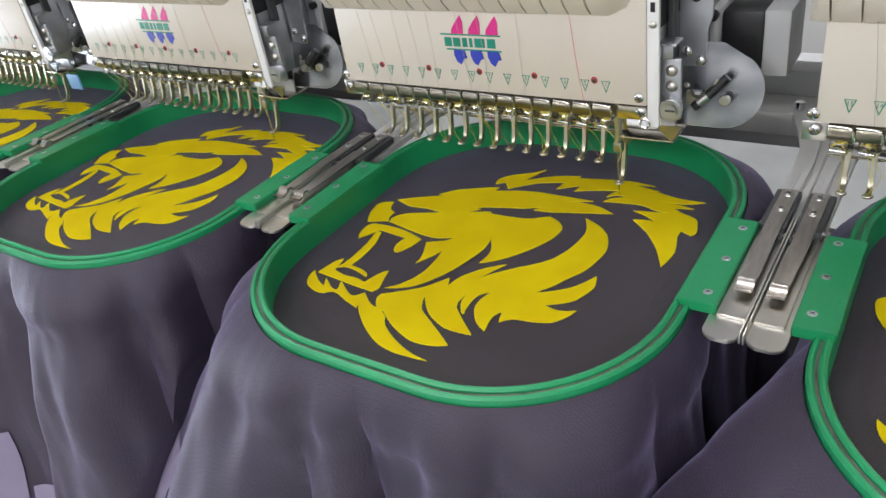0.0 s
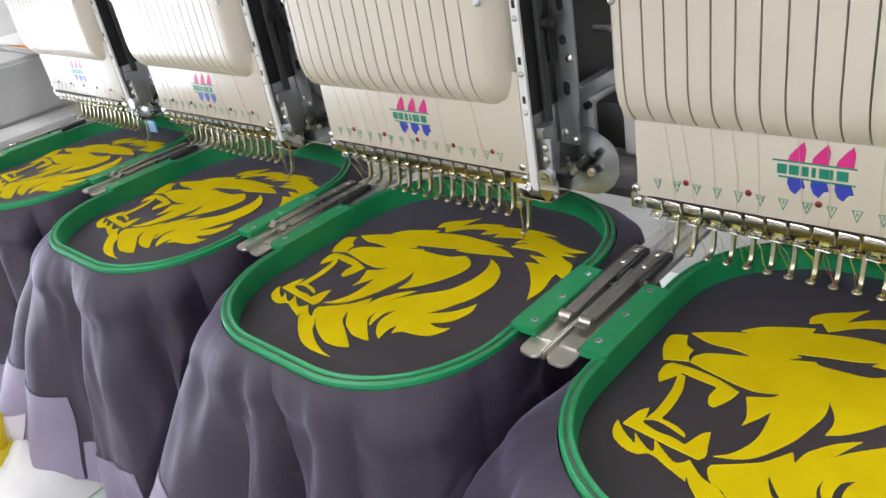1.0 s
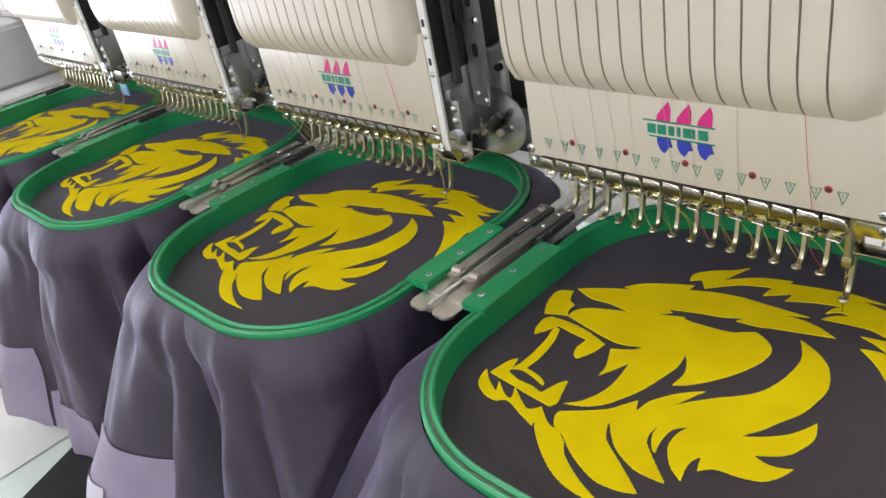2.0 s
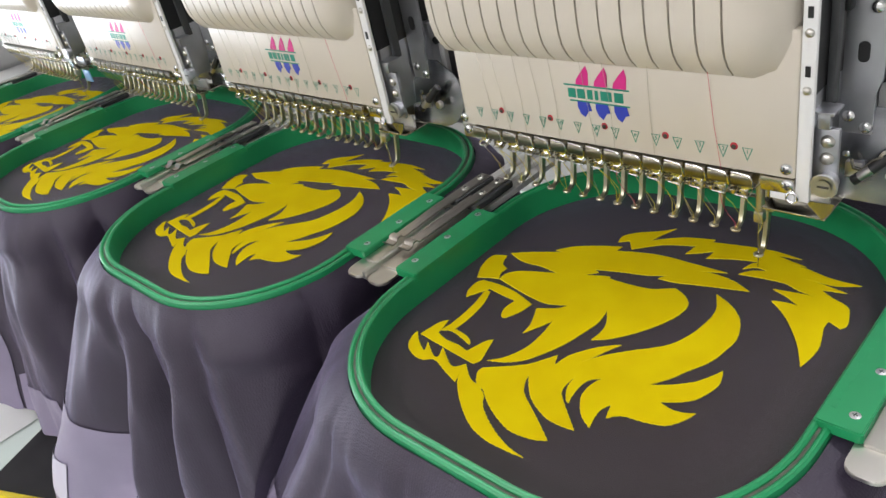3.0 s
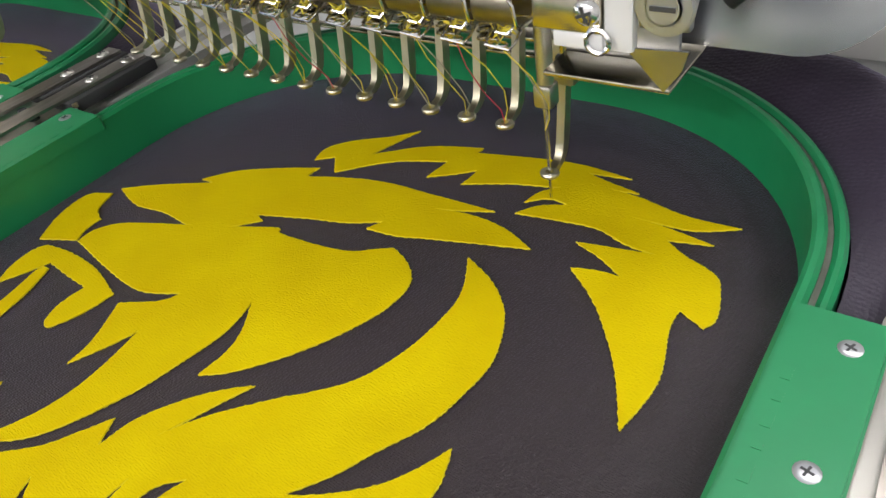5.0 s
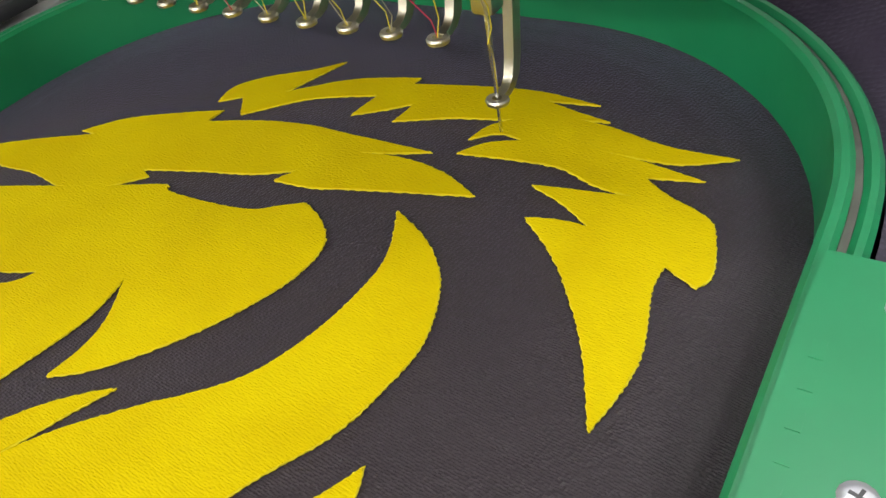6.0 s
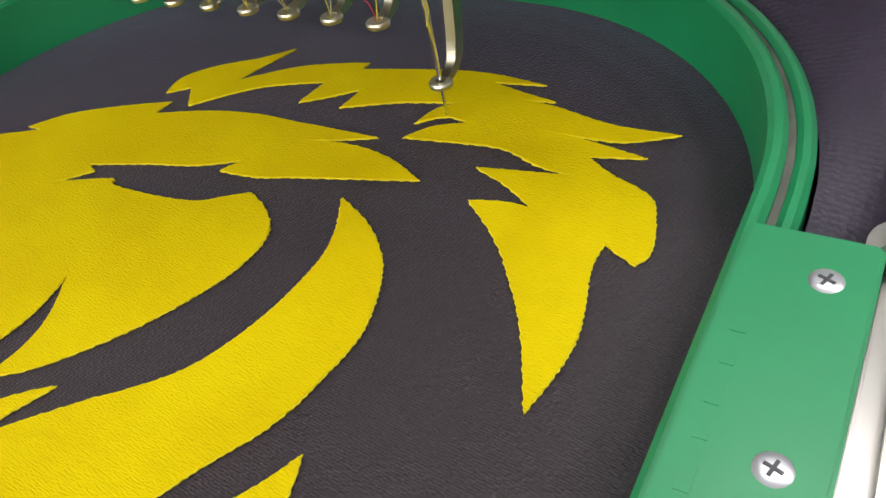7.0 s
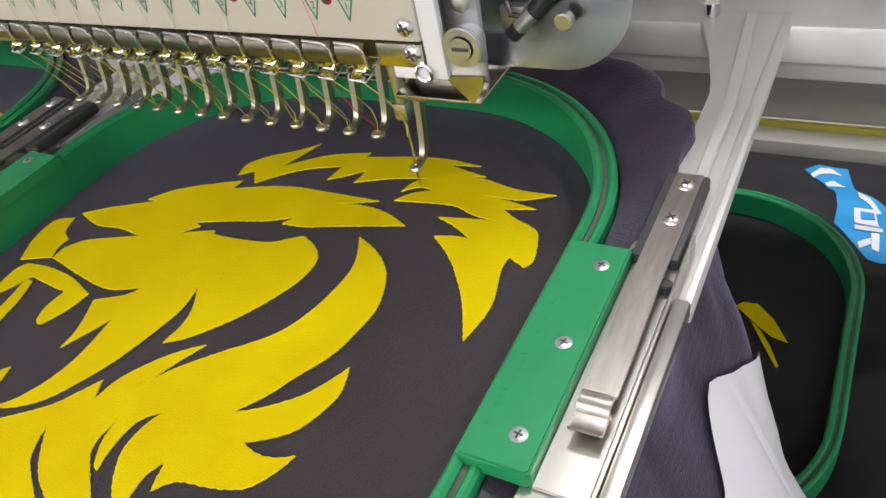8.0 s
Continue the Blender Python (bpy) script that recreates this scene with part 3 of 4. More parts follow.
# ---- clamps that hold the hoops ----
def clamp_arm(name="hoop_clamp"):
    """One side's clamp, to the right of a hoop centred on x = 0."""
    c = empty(name)
    part("base_plate", prism(rounded(0.1585, 0.1783, -0.068, 0.062, 0.0075), 0.0022, "z", TOP - 0.0085, 0.0005), steel, c, "rounded nickel-plated base plate")
    part("tray", prism(rounded(0.1622, 0.1780, -0.049, 0.058, 0.001, 2), 0.0016, "z", TOP - 0.0062, 0.0004), steel, c)
    part("edge_bar", box(0.1784, 0.1797, -0.066, 0.060, TOP - 0.0085, TOP - 0.0015, 0.0004), steel, c)
    part("arm", prism([(0.1625, 0.03), (0.1797, 0.03), (0.1797, 0.250), (0.136, 0.250), (0.152, 0.205), (0.1600, 0.176), (0.1610, 0.165), (0.1614, 0.110)], 0.005, "z", TOP - 0.0138, 0.0008), alu, c, "bright aluminium arm")
    part("arm_ridge", prism([(0.1700, 0.093), (0.1745, 0.093), (0.1745, 0.150), (0.168, 0.240), (0.162, 0.240), (0.1700, 0.150)], 0.0035, "z", TOP - 0.0087, 0.0008), alu, c)
    part("block", box(0.1617, 0.1775, 0.0440, 0.0925, TOP - 0.0062, TOP - 0.0002, 0.0010), graphite, c, "dark plastic block")
    sp = bmesh.new()
    prof = [(0.0905, 0.0013), (0.044, 0.0013), (0.030, 0.0016), (-0.0170, 0.0006), (-0.0185, 0.0028), (-0.0200, 0.0034), (-0.0225, 0.0034), (-0.0240, 0.0026), (-0.0250, 0.0006), (-0.0285, 0.0), (-0.0305, 0.0006), (-0.0318, 0.0024)]
    lo = [[sp.verts.new((x, y, TOP + z + 0.0000)) for x in ((0.1655, 0.1754) if y > 0 else (0.1666, 0.1760))] for y, z in prof]
    hi = [[sp.verts.new((x, y, TOP + z - 0.0013)) for x in ((0.1655, 0.1754) if y > 0 else (0.1666, 0.1760))] for y, z in prof]
    for n in range(len(prof) - 1):
        sp.faces.new((lo[n][0], lo[n][1], lo[n + 1][1], lo[n + 1][0]))
        sp.faces.new((hi[n][1], hi[n][0], hi[n + 1][0], hi[n + 1][1]))
        for e in (0, 1):
            sp.faces.new((lo[n][e], lo[n + 1][e], hi[n + 1][e], hi[n][e]))
    sp.faces.new((lo[0][0], lo[0][1], hi[0][1], hi[0][0]))
    sp.faces.new((lo[-1][0], lo[-1][1], hi[-1][1], hi[-1][0]))
    part("spring_lever", sp, spring_steel, c, "bent spring-steel lever")
    for y in (0.0833, 0.0629):
        s = part("screw", screw_head(0.0032, 0.0014, (0.1704, y, TOP + 0.0013)), steel, c, "domed chrome screw")
        part("cross_slot", cross_cut(0.0017, 0.0016, (0.1704, y, TOP + 0.0013), turn=35), graphite, c)
    part("stud", cyl((0.1762, 0.0335, TOP - 0.0065), (0.1762, 0.0335, TOP - 0.001), 0.0024, seg=12, bevel=0.0004), graphite, c)
    part("stud", cyl((0.1638, 0.0462, TOP - 0.004), (0.1612, 0.0462, TOP - 0.0015), 0.0016, seg=10), chrome, c)
    return tagged(c, "nickel-plated spring clamp on an aluminium arm holding a hoop", "hoop clamp", "hoop clamps")


right0 = clamp_arm()
right0.location = (-3 * PITCH, 0, 0)
for k in range(1, 4):
    end_clamp = copy_thing(right0, pose((k - 3) * PITCH, 0, 0))
MIRROR = Matrix.Diagonal((-1, 1, 1, 1))


def mirrored(ob, m):
    """A mirror-image copy of a clamp with meshes of its own."""
    made = copy_thing(ob, m)
    for child in made.children:
        child.data = child.data.copy()
        child.data.transform(MIRROR)
        child.data.flip_normals()
    return made


left0 = mirrored(right0, pose(-3 * PITCH, 0, 0))
for k in range(1, 4):
    copy_thing(left0, pose((k - 3) * PITCH, 0, 0))

# the end clamp's wider rail and arm
end_clamp["label"] = "nickel-plated spring clamp on the row's wide aluminium end arm"
part("side_rail", box(0.1799, 0.1852, -0.064, 0.030, TOP - 0.0100, TOP - 0.0030, 0.0010), steel, end_clamp)
part("side_arm", prism([(0.1799, 0.030), (0.1852, 0.030), (0.1846, 0.150), (0.1840, 0.250), (0.1799, 0.250)], 0.005, "z", TOP - 0.0134, 0.0008), alu, end_clamp, "bright aluminium arm")
part("arm_lip", box(0.1826, 0.1852, 0.030, 0.150, TOP - 0.0084, TOP - 0.0050, 0.0006), alu, end_clamp)

# ---- moving frame, bed and beam ----
bar = tagged(empty("frame_bar", pose(0, 0, 0)), "long white aluminium bar of the moving embroidery frame", "machine bar")
part("bar", box(-1.45, 0.34, 0.235, 0.275, TOP - 0.03, TOP - 0.0088, 0.003), alu, bar)
part("flange", box(-1.45, 0.34, 0.275, 0.300, TOP - 0.03, TOP + 0.012, 0.002), pale, bar)
for k in range(4):
    for sx in (1, -1):
        for dx in (0.145,):
            part("bolt", cyl(((k - 3) * PITCH + sx * dx, 0.243, TOP - 0.0088), ((k - 3) * PITCH + sx * dx, 0.243, TOP - 0.0015), 0.004, seg=12, bevel=0.0006), chrome, bar)

stand = tagged(empty("machine_stand", pose(0, 0, 0)), "beige machine stand with a yellow stripe", "machine stand")
part("bed", box(-1.6, 0.62, 0.25, 0.44, TOP - 0.048, TOP - 0.0302, 0.004), pale, stand)
part("front_panel", box(-0.05, 0.9, 0.60, 0.64, 0.6595, TOP - 0.03, 0.003), stand_paint, stand)
part("stripe", box(-0.05, 0.9, 0.595, 0.5995, 0.6524, 0.6594), yellow_oil, stand, "yellow painted stripe")
part("ledge", box(-0.05, 0.9, 0.57, 0.5995, 0.57, 0.6522, 0.003), stand_paint, stand)
for lx in (-1.5, 0.5):
    part("leg", box(lx - 0.05, lx + 0.05, 0.645, 0.80, 0.0, TOP - 0.03, 0.005), pale, stand)
    part("rib", box(lx - 0.03, lx + 0.03, 0.44, 0.60, TOP - 0.09, TOP - 0.03, 0.004), pale, stand)
beam = tagged(empty("machine_beam", pose(0, 0, 0)), "long pale grey beam that carries the embroidery heads", "machine beam")
part("beam_box", box(-1.6, 0.62, 0.251, 0.42, 1.115, 1.33, 0.008), pale, beam)
for lx in (-1.5, 0.5):
    part("pillar", box(lx - 0.06, lx + 0.06, 0.30, 0.42, TOP - 0.03, 1.115, 0.006), pale, beam)


# ---- embroidery heads ----
NEEDLE0, STEP = 0.0465, 0.01512


def cover_mesh():
    """The slotted cream cover: an upright front that folds back to the face at its foot, with a rounded right cheek."""
    bm = bmesh.new()
    prof = [(0.067, 1.0715), (0.0600, 1.0790), (0.0555, 1.0870), (0.0533, 1.0960), (0.0525, 1.106), (0.0525, 1.330)]
    xs = [(-0.1915, 0.032), (-0.1912, 0.012), (-0.1895, 0.004), (-0.1860, 0.0)]
    slots = [-0.180 + 0.0156 * i for i in range(15)]
    for s in slots:
        xs += [(s - 0.0009, 0.0), (s - 0.0007, 0.0), (s - 0.0006, 0.006), (s + 0.0006, 0.006), (s + 0.0007, 0.0), (s + 0.0009, 0.0)]
    xs += [(0.050, 0.0), (0.056, 0.0012), (0.062, 0.0045), (0.067, 0.0105), (0.0705, 0.020), (0.0720, 0.034)]
    cols = []
    for x, back in xs:
        col = []
        for y, z in prof:
            lift = 0.0
            if x > 0.05 and z < 1.10:
                lift = (x - 0.05) * 0.35
            col.append(bm.verts.new((x, min(0.0685 + 0.02 * (back > 0.03), y + back), z + lift)))
        cols.append(col)
    for a, b in zip(cols, cols[1:]):
        for n in range(len(prof) - 1):
            bm.faces.new((a[n], b[n], b[n + 1], a[n + 1]))
    bm.faces.new([c[-1] for c in cols] + [bm.verts.new((0.0720, 0.150, 1.33)), bm.verts.new((-0.1915, 0.150, 1.33))])
    return bm


def presser_foot(down=0.0):
    """A foot cut from sheet steel: an upright leg that bends forward into a toe with a ring, at x = 0."""
    z = -down
    back = [(0.1032, 1.0000), (0.0998, 0.9800), (0.0974, 0.9650), (0.0960, 0.9600), (0.0930, 0.9572), (0.0895, 0.9566), (0.0862, 0.9566)]
    fore = [(0.0862, 0.9584), (0.0898, 0.9588), (0.0918, 0.9606), (0.0932, 0.9655), (0.0956, 0.9800), (0.0990, 1.0000)]
    bm = prism([(y, zz + z) for y, zz in back + fore], 0.0029, "x", -0.00145, 0.0004)
    own = bmesh.new()
    n = 14
    loops = []
    for rr, zz in ((0.0029, 0), (0.0031, 0.0010), (0.0027, 0.0016), (0.0013, 0.0016), (0.0012, 0)):
        loops.append([own.verts.new((rr * 1.1 * math.cos(2 * math.pi * j / n), 0.0848 + rr * math.sin(2 * math.pi * j / n), 0.9566 + z + zz)) for j in range(n)])
    for a, b in zip(loops, loops[1:] + loops[:1]):
        for j in range(n):
            own.faces.new((a[j], a[(j + 1) % n], b[(j + 1) % n], b[j]))
    return merge(bm, own)


def thread_guide():
    """A rolled nickel strip, one of the row under the face."""
    bm = bmesh.new()
    prof = [(0.0740, 1.0008), (0.0680, 1.0010), (0.0662, 1.0024), (0.0655, 1.0045), (0.0654, 1.0070), (0.0660, 1.0092), (0.0675, 1.0104), (0.0740, 1.0106)]
    a = [bm.verts.new((-0.0066, y, z)) for y, z in prof]
    b = [bm.verts.new((0.0066, y, z)) for y, z in prof]
    for n in range(len(prof) - 1):
        bm.faces.new((a[n], b[n], b[n + 1], a[n + 1]))
    bmesh.ops.solidify(bm, geom=bm.faces[:], thickness=0.0007)
    return bm


def guide_bow():
    """The bright wire that runs along a strip's top and bends down past its end."""
    return rod([(-0.0064, 0.0664, 1.0104), (0.0040, 0.0648, 1.0106), (0.0062, 0.0644, 1.0100), (0.0073, 0.0643, 1.0080), (0.0076, 0.0645, 1.0050), (0.0076, 0.0652, 1.0020), (0.0072, 0.0675, 1.0002), (0.0070, 0.0740, 1.0000)], 0.00055, 6)


def thread_hook():
    """A small wire hook below a strip, with an eye at its middle."""
    bm = rod([(-0.0046, 0.0750, 0.9985), (-0.0048, 0.0700, 0.9958), (-0.0044, 0.0672, 0.9946), (0.0040, 0.0662, 0.9944), (0.0046, 0.0690, 0.9956), (0.0044, 0.0750, 0.9985)], 0.0005, 6)
    eye = [(0.0006 + 0.0016 * math.cos(a), 0.0680 + 0.0014 * math.sin(a), 0.9948) for a in (math.pi * j / 5 for j in range(11))]
    merge(bm, rod(eye, 0.0004, 5))
    return merge(bm, rod([(-0.0020, 0.0700, 1.0005), (-0.0010, 0.0678, 0.9985), (0.0020, 0.0690, 0.9975), (0.0035, 0.0720, 1.0000)], 0.0005, 5))


def spring(x0, y, z0, z1, r=0.0022, turns=5):
    pts = [(x0 + r * math.cos(a), y + r * math.sin(a), z0 + (z1 - z0) * k / (turns * 8)) for k, a in ((k, k * math.pi / 4) for k in range(turns * 8 + 1))]
    return rod(pts, 0.0005, 5)


def number_mesh(text, size):
    cu = bpy.data.curves.new("number", "FONT")
    cu.body, cu.size, cu.align_x, cu.align_y, cu.extrude = text, size, "CENTER", "CENTER", 0.00008
    ob = bpy.data.objects.new("number", cu)
    scene.collection.objects.link(ob)
    me = bpy.data.meshes.new_from_object(ob.evaluated_get(bpy.context.evaluated_depsgraph_get()))
    bpy.data.objects.remove(ob)
    me.transform(Matrix.Rotation(radians(90), 4, "X"))
    me.materials.clear()
    me.materials.append(ink_green)
    return me


def triangle_mark():
    bm = bmesh.new()
    w, h, t = 0.0034, 0.0088, 0.00045
    out = [(-w, h / 2), (w, h / 2), (0, -h / 2)]
    inn = [(-w + t * 1.9, h / 2 - t), (w - t * 1.9, h / 2 - t), (0, -h / 2 + t * 3.4)]
    for y in (0.0,):
        a = [bm.verts.new((x, y, z)) for x, z in out]
        b = [bm.verts.new((x, y, z)) for x, z in inn]
        for k in range(3):
            bm.faces.new((a[k], a[(k + 1) % 3], b[(k + 1) % 3], b[k]))
    return bm


foot_me = finish(presser_foot(), "presser_foot", foot_nickel)
foot_down_me = finish(presser_foot(0.0165), "presser_foot", foot_nickel)
guide_me = finish(thread_guide(), "thread_guide", guide_nickel)
bow_me = finish(guide_bow(), "guide_bow", chrome)
hook_me = finish(thread_hook(), "thread_hook", chrome)
spring_me = finish(spring(0, 0.0800, 0.9890, 1.0005, 0.0026), "spring", brassy)
clamp_me = finish(merge(box(-0.0040, 0.0034, 0.0800, 0.0885, 0.9885, 0.9900, 0.0004), cyl((-0.001, 0.0845, 0.9850), (-0.001, 0.0845, 0.9920), 0.0020, seg=10)), "needle_clamp", brassy)
bar_me = finish(cyl((0.0, 0.0905, 0.990), (0.0, 0.0905, 1.011), 0.0026, seg=10), "needle_bar", steel)
needle_me = finish(cyl((0, 0.0848, 0.9310), (0, 0.0850, 0.992), 0.0005, 0.0009, 8), "needle", chrome)
tri_me = finish(triangle_mark(), "needle_mark", ink_green, False)
num_me = [number_mesh(str(i + 1), 0.0040) for i in range(15)]
bolt_me = finish(screw_head(0.0038, 0.0022, (0, 0, 0), (0, -1, 0)), "screw", chrome)
boltcut_me = finish(cross_cut(0.0022, 0.0023, (0, 0, 0), (0, -1, 0)), "cross_slot", graphite)
FACE = 0.068


def head():
    h = empty("embroidery_machine")
    part("body", box(-0.176, 0.062, 0.090, 0.135, 1.012, 1.33, 0.004), graphite, h, "dark inner body")
    part("rear_body", box(-0.176, 0.062, 0.1355, 0.25, 1.075, 1.33, 0.004), pale, h)
    part("face_plate", box(-0.1825, 0.0745, FACE, FACE + 0.007, 1.0112, 1.10, 0.0012), cream, h, "cream painted face with numbered needle marks")
    part("cover", cover_mesh(), cream, h, "cream slotted thread cover")
    for i in range(15):
        # dark strip set into each slot as its shade
        part("slot_backing", box(-0.180 + 0.0156 * i - 0.0007, -0.180 + 0.0156 * i + 0.0007, 0.0575, 0.0590, 1.097, 1.325), slot_dark, h)
    part("side_strip", box(0.0745, 0.0825, FACE + 0.001, FACE + 0.0045, 0.9965, 1.33, 0.0008), paper, h, "pale painted steel side strip")
    part("side_panel", box(0.0725, 0.0755, FACE + 0.007, 0.24, 1.006, 1.33, 0.0005), pale, h)
    part("side_panel", box(-0.1835, -0.1805, FACE + 0.008, 0.24, 1.006, 1.33, 0.0005), pale, h)
    # printed emblem in plain shapes
    emblem = empty("emblem")
    emblem.parent = h
    ex = -0.0825
    for n in range(3):
        cx = ex + 0.015 + n * 0.0145
        part("sail", prism([(cx - 0.0052, 1.0552), (cx - 0.0044, 1.0588), (cx - 0.0005, 1.0640), (cx + 0.0040, 1.0690), (cx + 0.0056, 1.0640), (cx + 0.0046, 1.0600), (cx + 0.0050, 1.0552)], -0.0002, "y", FACE - 0.0001), pink, emblem, "pink printed shape", False)
        part("sail", prism([(cx - 0.0050, 1.0432), (cx - 0.0052, 1.0390), (cx - 0.0030, 1.0340), (cx + 0.0003, 1.0318), (cx + 0.0034, 1.0365), (cx + 0.0062, 1.0372), (cx + 0.0046, 1.0400), (cx + 0.0044, 1.0432)], -0.0002, "y", FACE - 0.0001), ink_blue, emblem, "blue printed shape", False)
    for z in (1.0540, 1.0428):
        part("line", box(ex + (0.004 if z < 1.05 else 0.0), ex + 0.0510, FACE - 0.0003, FACE - 0.0001, z, z + 0.0011), ink_green, emblem, "green printed line", False)
    for n, (bx, bw) in enumerate(((0.003, 0.0062), (0.0105, 0.0062), (0.0185, 0.0042), (0.0245, 0.0026), (0.0290, 0.0085), (0.0395, 0.0068))):
        part("bar", box(ex + bx, ex + bx + bw, FACE - 0.0003, FACE - 0.0001, 1.0455, 1.0522), ink_green, emblem, "green printed block", False)
    for i in range(15):
        x = NEEDLE0 - STEP * i
        m = part("needle_mark", tri_me, ink_green, h, "green outlined triangle")
        m.location = (x, FACE - 0.00025, 1.0228)
        t = part("number", num_me[i], ink_green, h, "green printed number")
        t.location = (x, FACE - 0.0002, 1.0245)
        guide = part("thread_guide", guide_me, brassy, h)
        guide.location = (x - 0.003, 0, 0)
        for nm, me in (("guide_bow", bow_me), ("thread_hook", hook_me)):
            o = part(nm, me, chrome, h, "bright bent wire")
            o.location = (x - 0.003, 0, 0)
        if i:
            for nm, me in (("presser_foot", foot_me), ("spring", spring_me), ("needle_clamp", clamp_me), ("needle_bar", bar_me)):
                o = part(nm, me, brassy, h)
                o.location = (x, 0, 0)
        else:
            o = part("presser_foot", foot_down_me, steel, h, "lowered presser foot")
            o.location = (x, 0.001, 0)
            o = part("needle", needle_me, chrome, h)
            o.location = (x, 0.001, 0)
            part("needle_bar", cyl((x, 0.0870, 0.974), (x, 0.0870, 1.011), 0.0027, seg=14), steel, h)
            part("needle_bar", cyl((x + 0.002, 0.0985, 0.976), (x + 0.002, 0.0985, 1.011), 0.0030, seg=14), brassy, h)
            part("needle_clamp", box(x - 0.0032, x + 0.0032, 0.0838, 0.0900, 0.966, 0.974, 0.001), steel, h)
            fc = part("foot_clamp", box(x - 0.0030, x + 0.0050, 0.0960, 0.1050, 0.968, 0.984, 0.0015), foot_nickel, h, "satin nickel clamp block")
            part("clamp_screw", screw_head(0.0022, 0.0010, (x + 0.001, 0.0960, 0.9775), (0, -1, 0)), graphite, fc)
    for i in range(5):
        x = NEEDLE0 - STEP * (0.55 + 3 * i)
        d = part("stud", screw_head(0.0025, 0.0009, (x, FACE - 0.0001, 1.0272), (0, -1, 0)), red, h, "round red stud")
        part("stud_hole", cyl((x + 0.0002, FACE - 0.0004, 1.0272), (x + 0.0002, FACE - 0.0012, 1.0272), 0.0015, seg=12), slot_dark, d)
    # steel rail behind the guides
    part("guide_rail", box(-0.182, 0.0745, 0.0745, 0.0775, 0.9995, 1.0110, 0.0005), brassy, h, "yellowish nickel rail")
    part("rail_end", box(0.0545, 0.0740, 0.0680, 0.0712, 1.0012, 1.0104, 0.0004), brassy, h, "yellowish nickel rail end")
    # black strip painted in where the slot is only shaded
    part("slot", box(-0.182, 0.0745, 0.0722, 0.0744, 1.0106, 1.0125), darkgap, h, "black strip painting the shade in the slot")
    part("under_rail", box(-0.178, 0.070, 0.1090, 0.116, 0.985, 1.0000, 0.001), zinc, h)
    part("knife_bar", box(-0.178, 0.070, 0.1060, 0.114, 0.9770, 0.9782, 0.0003), brassy, h)
    part("knife_bar", box(-0.178, 0.066, 0.1040, 0.108, 0.9720, 0.9730, 0.0003), brassy, h)
    part("end_tab", box(0.060, 0.0745, 0.0685, 0.0735, 0.9962, 1.0010, 0.0008), paper, h, "white painted end tab")
    part("end_tab", box(-0.190, -0.174, 0.0705, 0.0740, 0.9980, 1.0105, 0.0008), steel, h)
    for sx, sz in ((0.0695, 1.0172), (0.0705, 1.0070), (-0.1835, 1.0165), (-0.1820, 1.0065)):
        s = part("screw", bolt_me, chrome, h, "domed chrome screw")
        s.location = (sx, FACE if sz > 1.012 else 0.0680, sz)
        c = part("cross_slot", boltcut_me, graphite, h)
        c.location = s.location
    for sx, sy, sz in ((0.0560, 0.0535, 1.158), (-0.1862, 0.0528, 1.160)):
        part("cover_screw", screw_head(0.0034, 0.0014, (sx, sy, sz), (0, -1, 0)), zinc, h)
    for sz in (1.066, 1.098, 1.142):
        part("strip_screw", screw_head(0.0026, 0.0016, (0.0785, FACE + 0.001, sz), (0, -1, 0)), steel, h)
        # black patch that paints the shade of a slot
        part("strip_slot", box(0.0772, 0.0800, FACE + 0.0005, FACE + 0.0012, sz + 0.008, sz + 0.014), darkgap, h)
    part("eyelet", rod([(0.0735 + 0.0032 * math.cos(a), 0.0676, 0.9995 + 0.0032 * math.sin(a)) for a in (math.pi * j / 8 for j in range(17))], 0.0008, 6), chrome, h, "bright wire eyelet")
    # hardware at the right of the face
    part("bracket", box(0.0805, 0.0945, 0.0765, 0.0800, 1.000, 1.042, 0.001), zinc, h, "zinc bracket")
    part("tab", box(0.0760, 0.0920, 0.0735, 0.088, 1.0505, 1.0525, 0.0005), zinc, h)
    part("tab", box(0.0830, 0.0900, 0.0735, 0.0760, 1.0425, 1.0525, 0.0005), zinc, h)
    for z in (1.0340, 1.0235):
        part("bolt", screw_head(0.0040, 0.0030, (0.0885, 0.0766, z), (0, -1, 0)), steel, h)
    ro = part("roller", cyl((0.0905, 0.0765, 1.0100), (0.0905, 0.0700, 1.0100), 0.0058, 0.0074, seg=28), zinc, h, "turned steel roller")
    part("rim", cyl((0.0905, 0.0700, 1.0100), (0.0905, 0.0682, 1.0100), 0.0076, seg=28, bevel=0.0006), zinc, ro)
    part("hub", cyl((0.0905, 0.0682, 1.0100), (0.0905, 0.0674, 1.0100), 0.0046, seg=20, bevel=0.0004), zinc, ro)
    part("slot", box(0.0873, 0.0937, 0.0670, 0.0675, 1.0094, 1.0106), graphite, ro)
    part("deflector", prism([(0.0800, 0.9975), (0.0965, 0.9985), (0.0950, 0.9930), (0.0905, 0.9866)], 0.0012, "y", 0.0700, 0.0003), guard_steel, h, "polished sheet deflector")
    part("deflector", box(0.0520, 0.0900, 0.0760, 0.1050, 0.9825, 0.9840, 0.0005), brassy, h, "thin nickel plate")
    part("deflector_wall", box(0.0520, 0.0870, 0.0905, 0.0925, 0.9840, 0.9965, 0.0005), zinc, h)
    part("back_plate", prism([(0.0830, 0.986), (0.1010, 0.986), (0.1010, 1.05), (0.1045, 1.06), (0.1045, 1.33), (0.0830, 1.33)], 0.0025, "y", 0.1080, 0.0004), zinc, h, "zinc plate with holes")
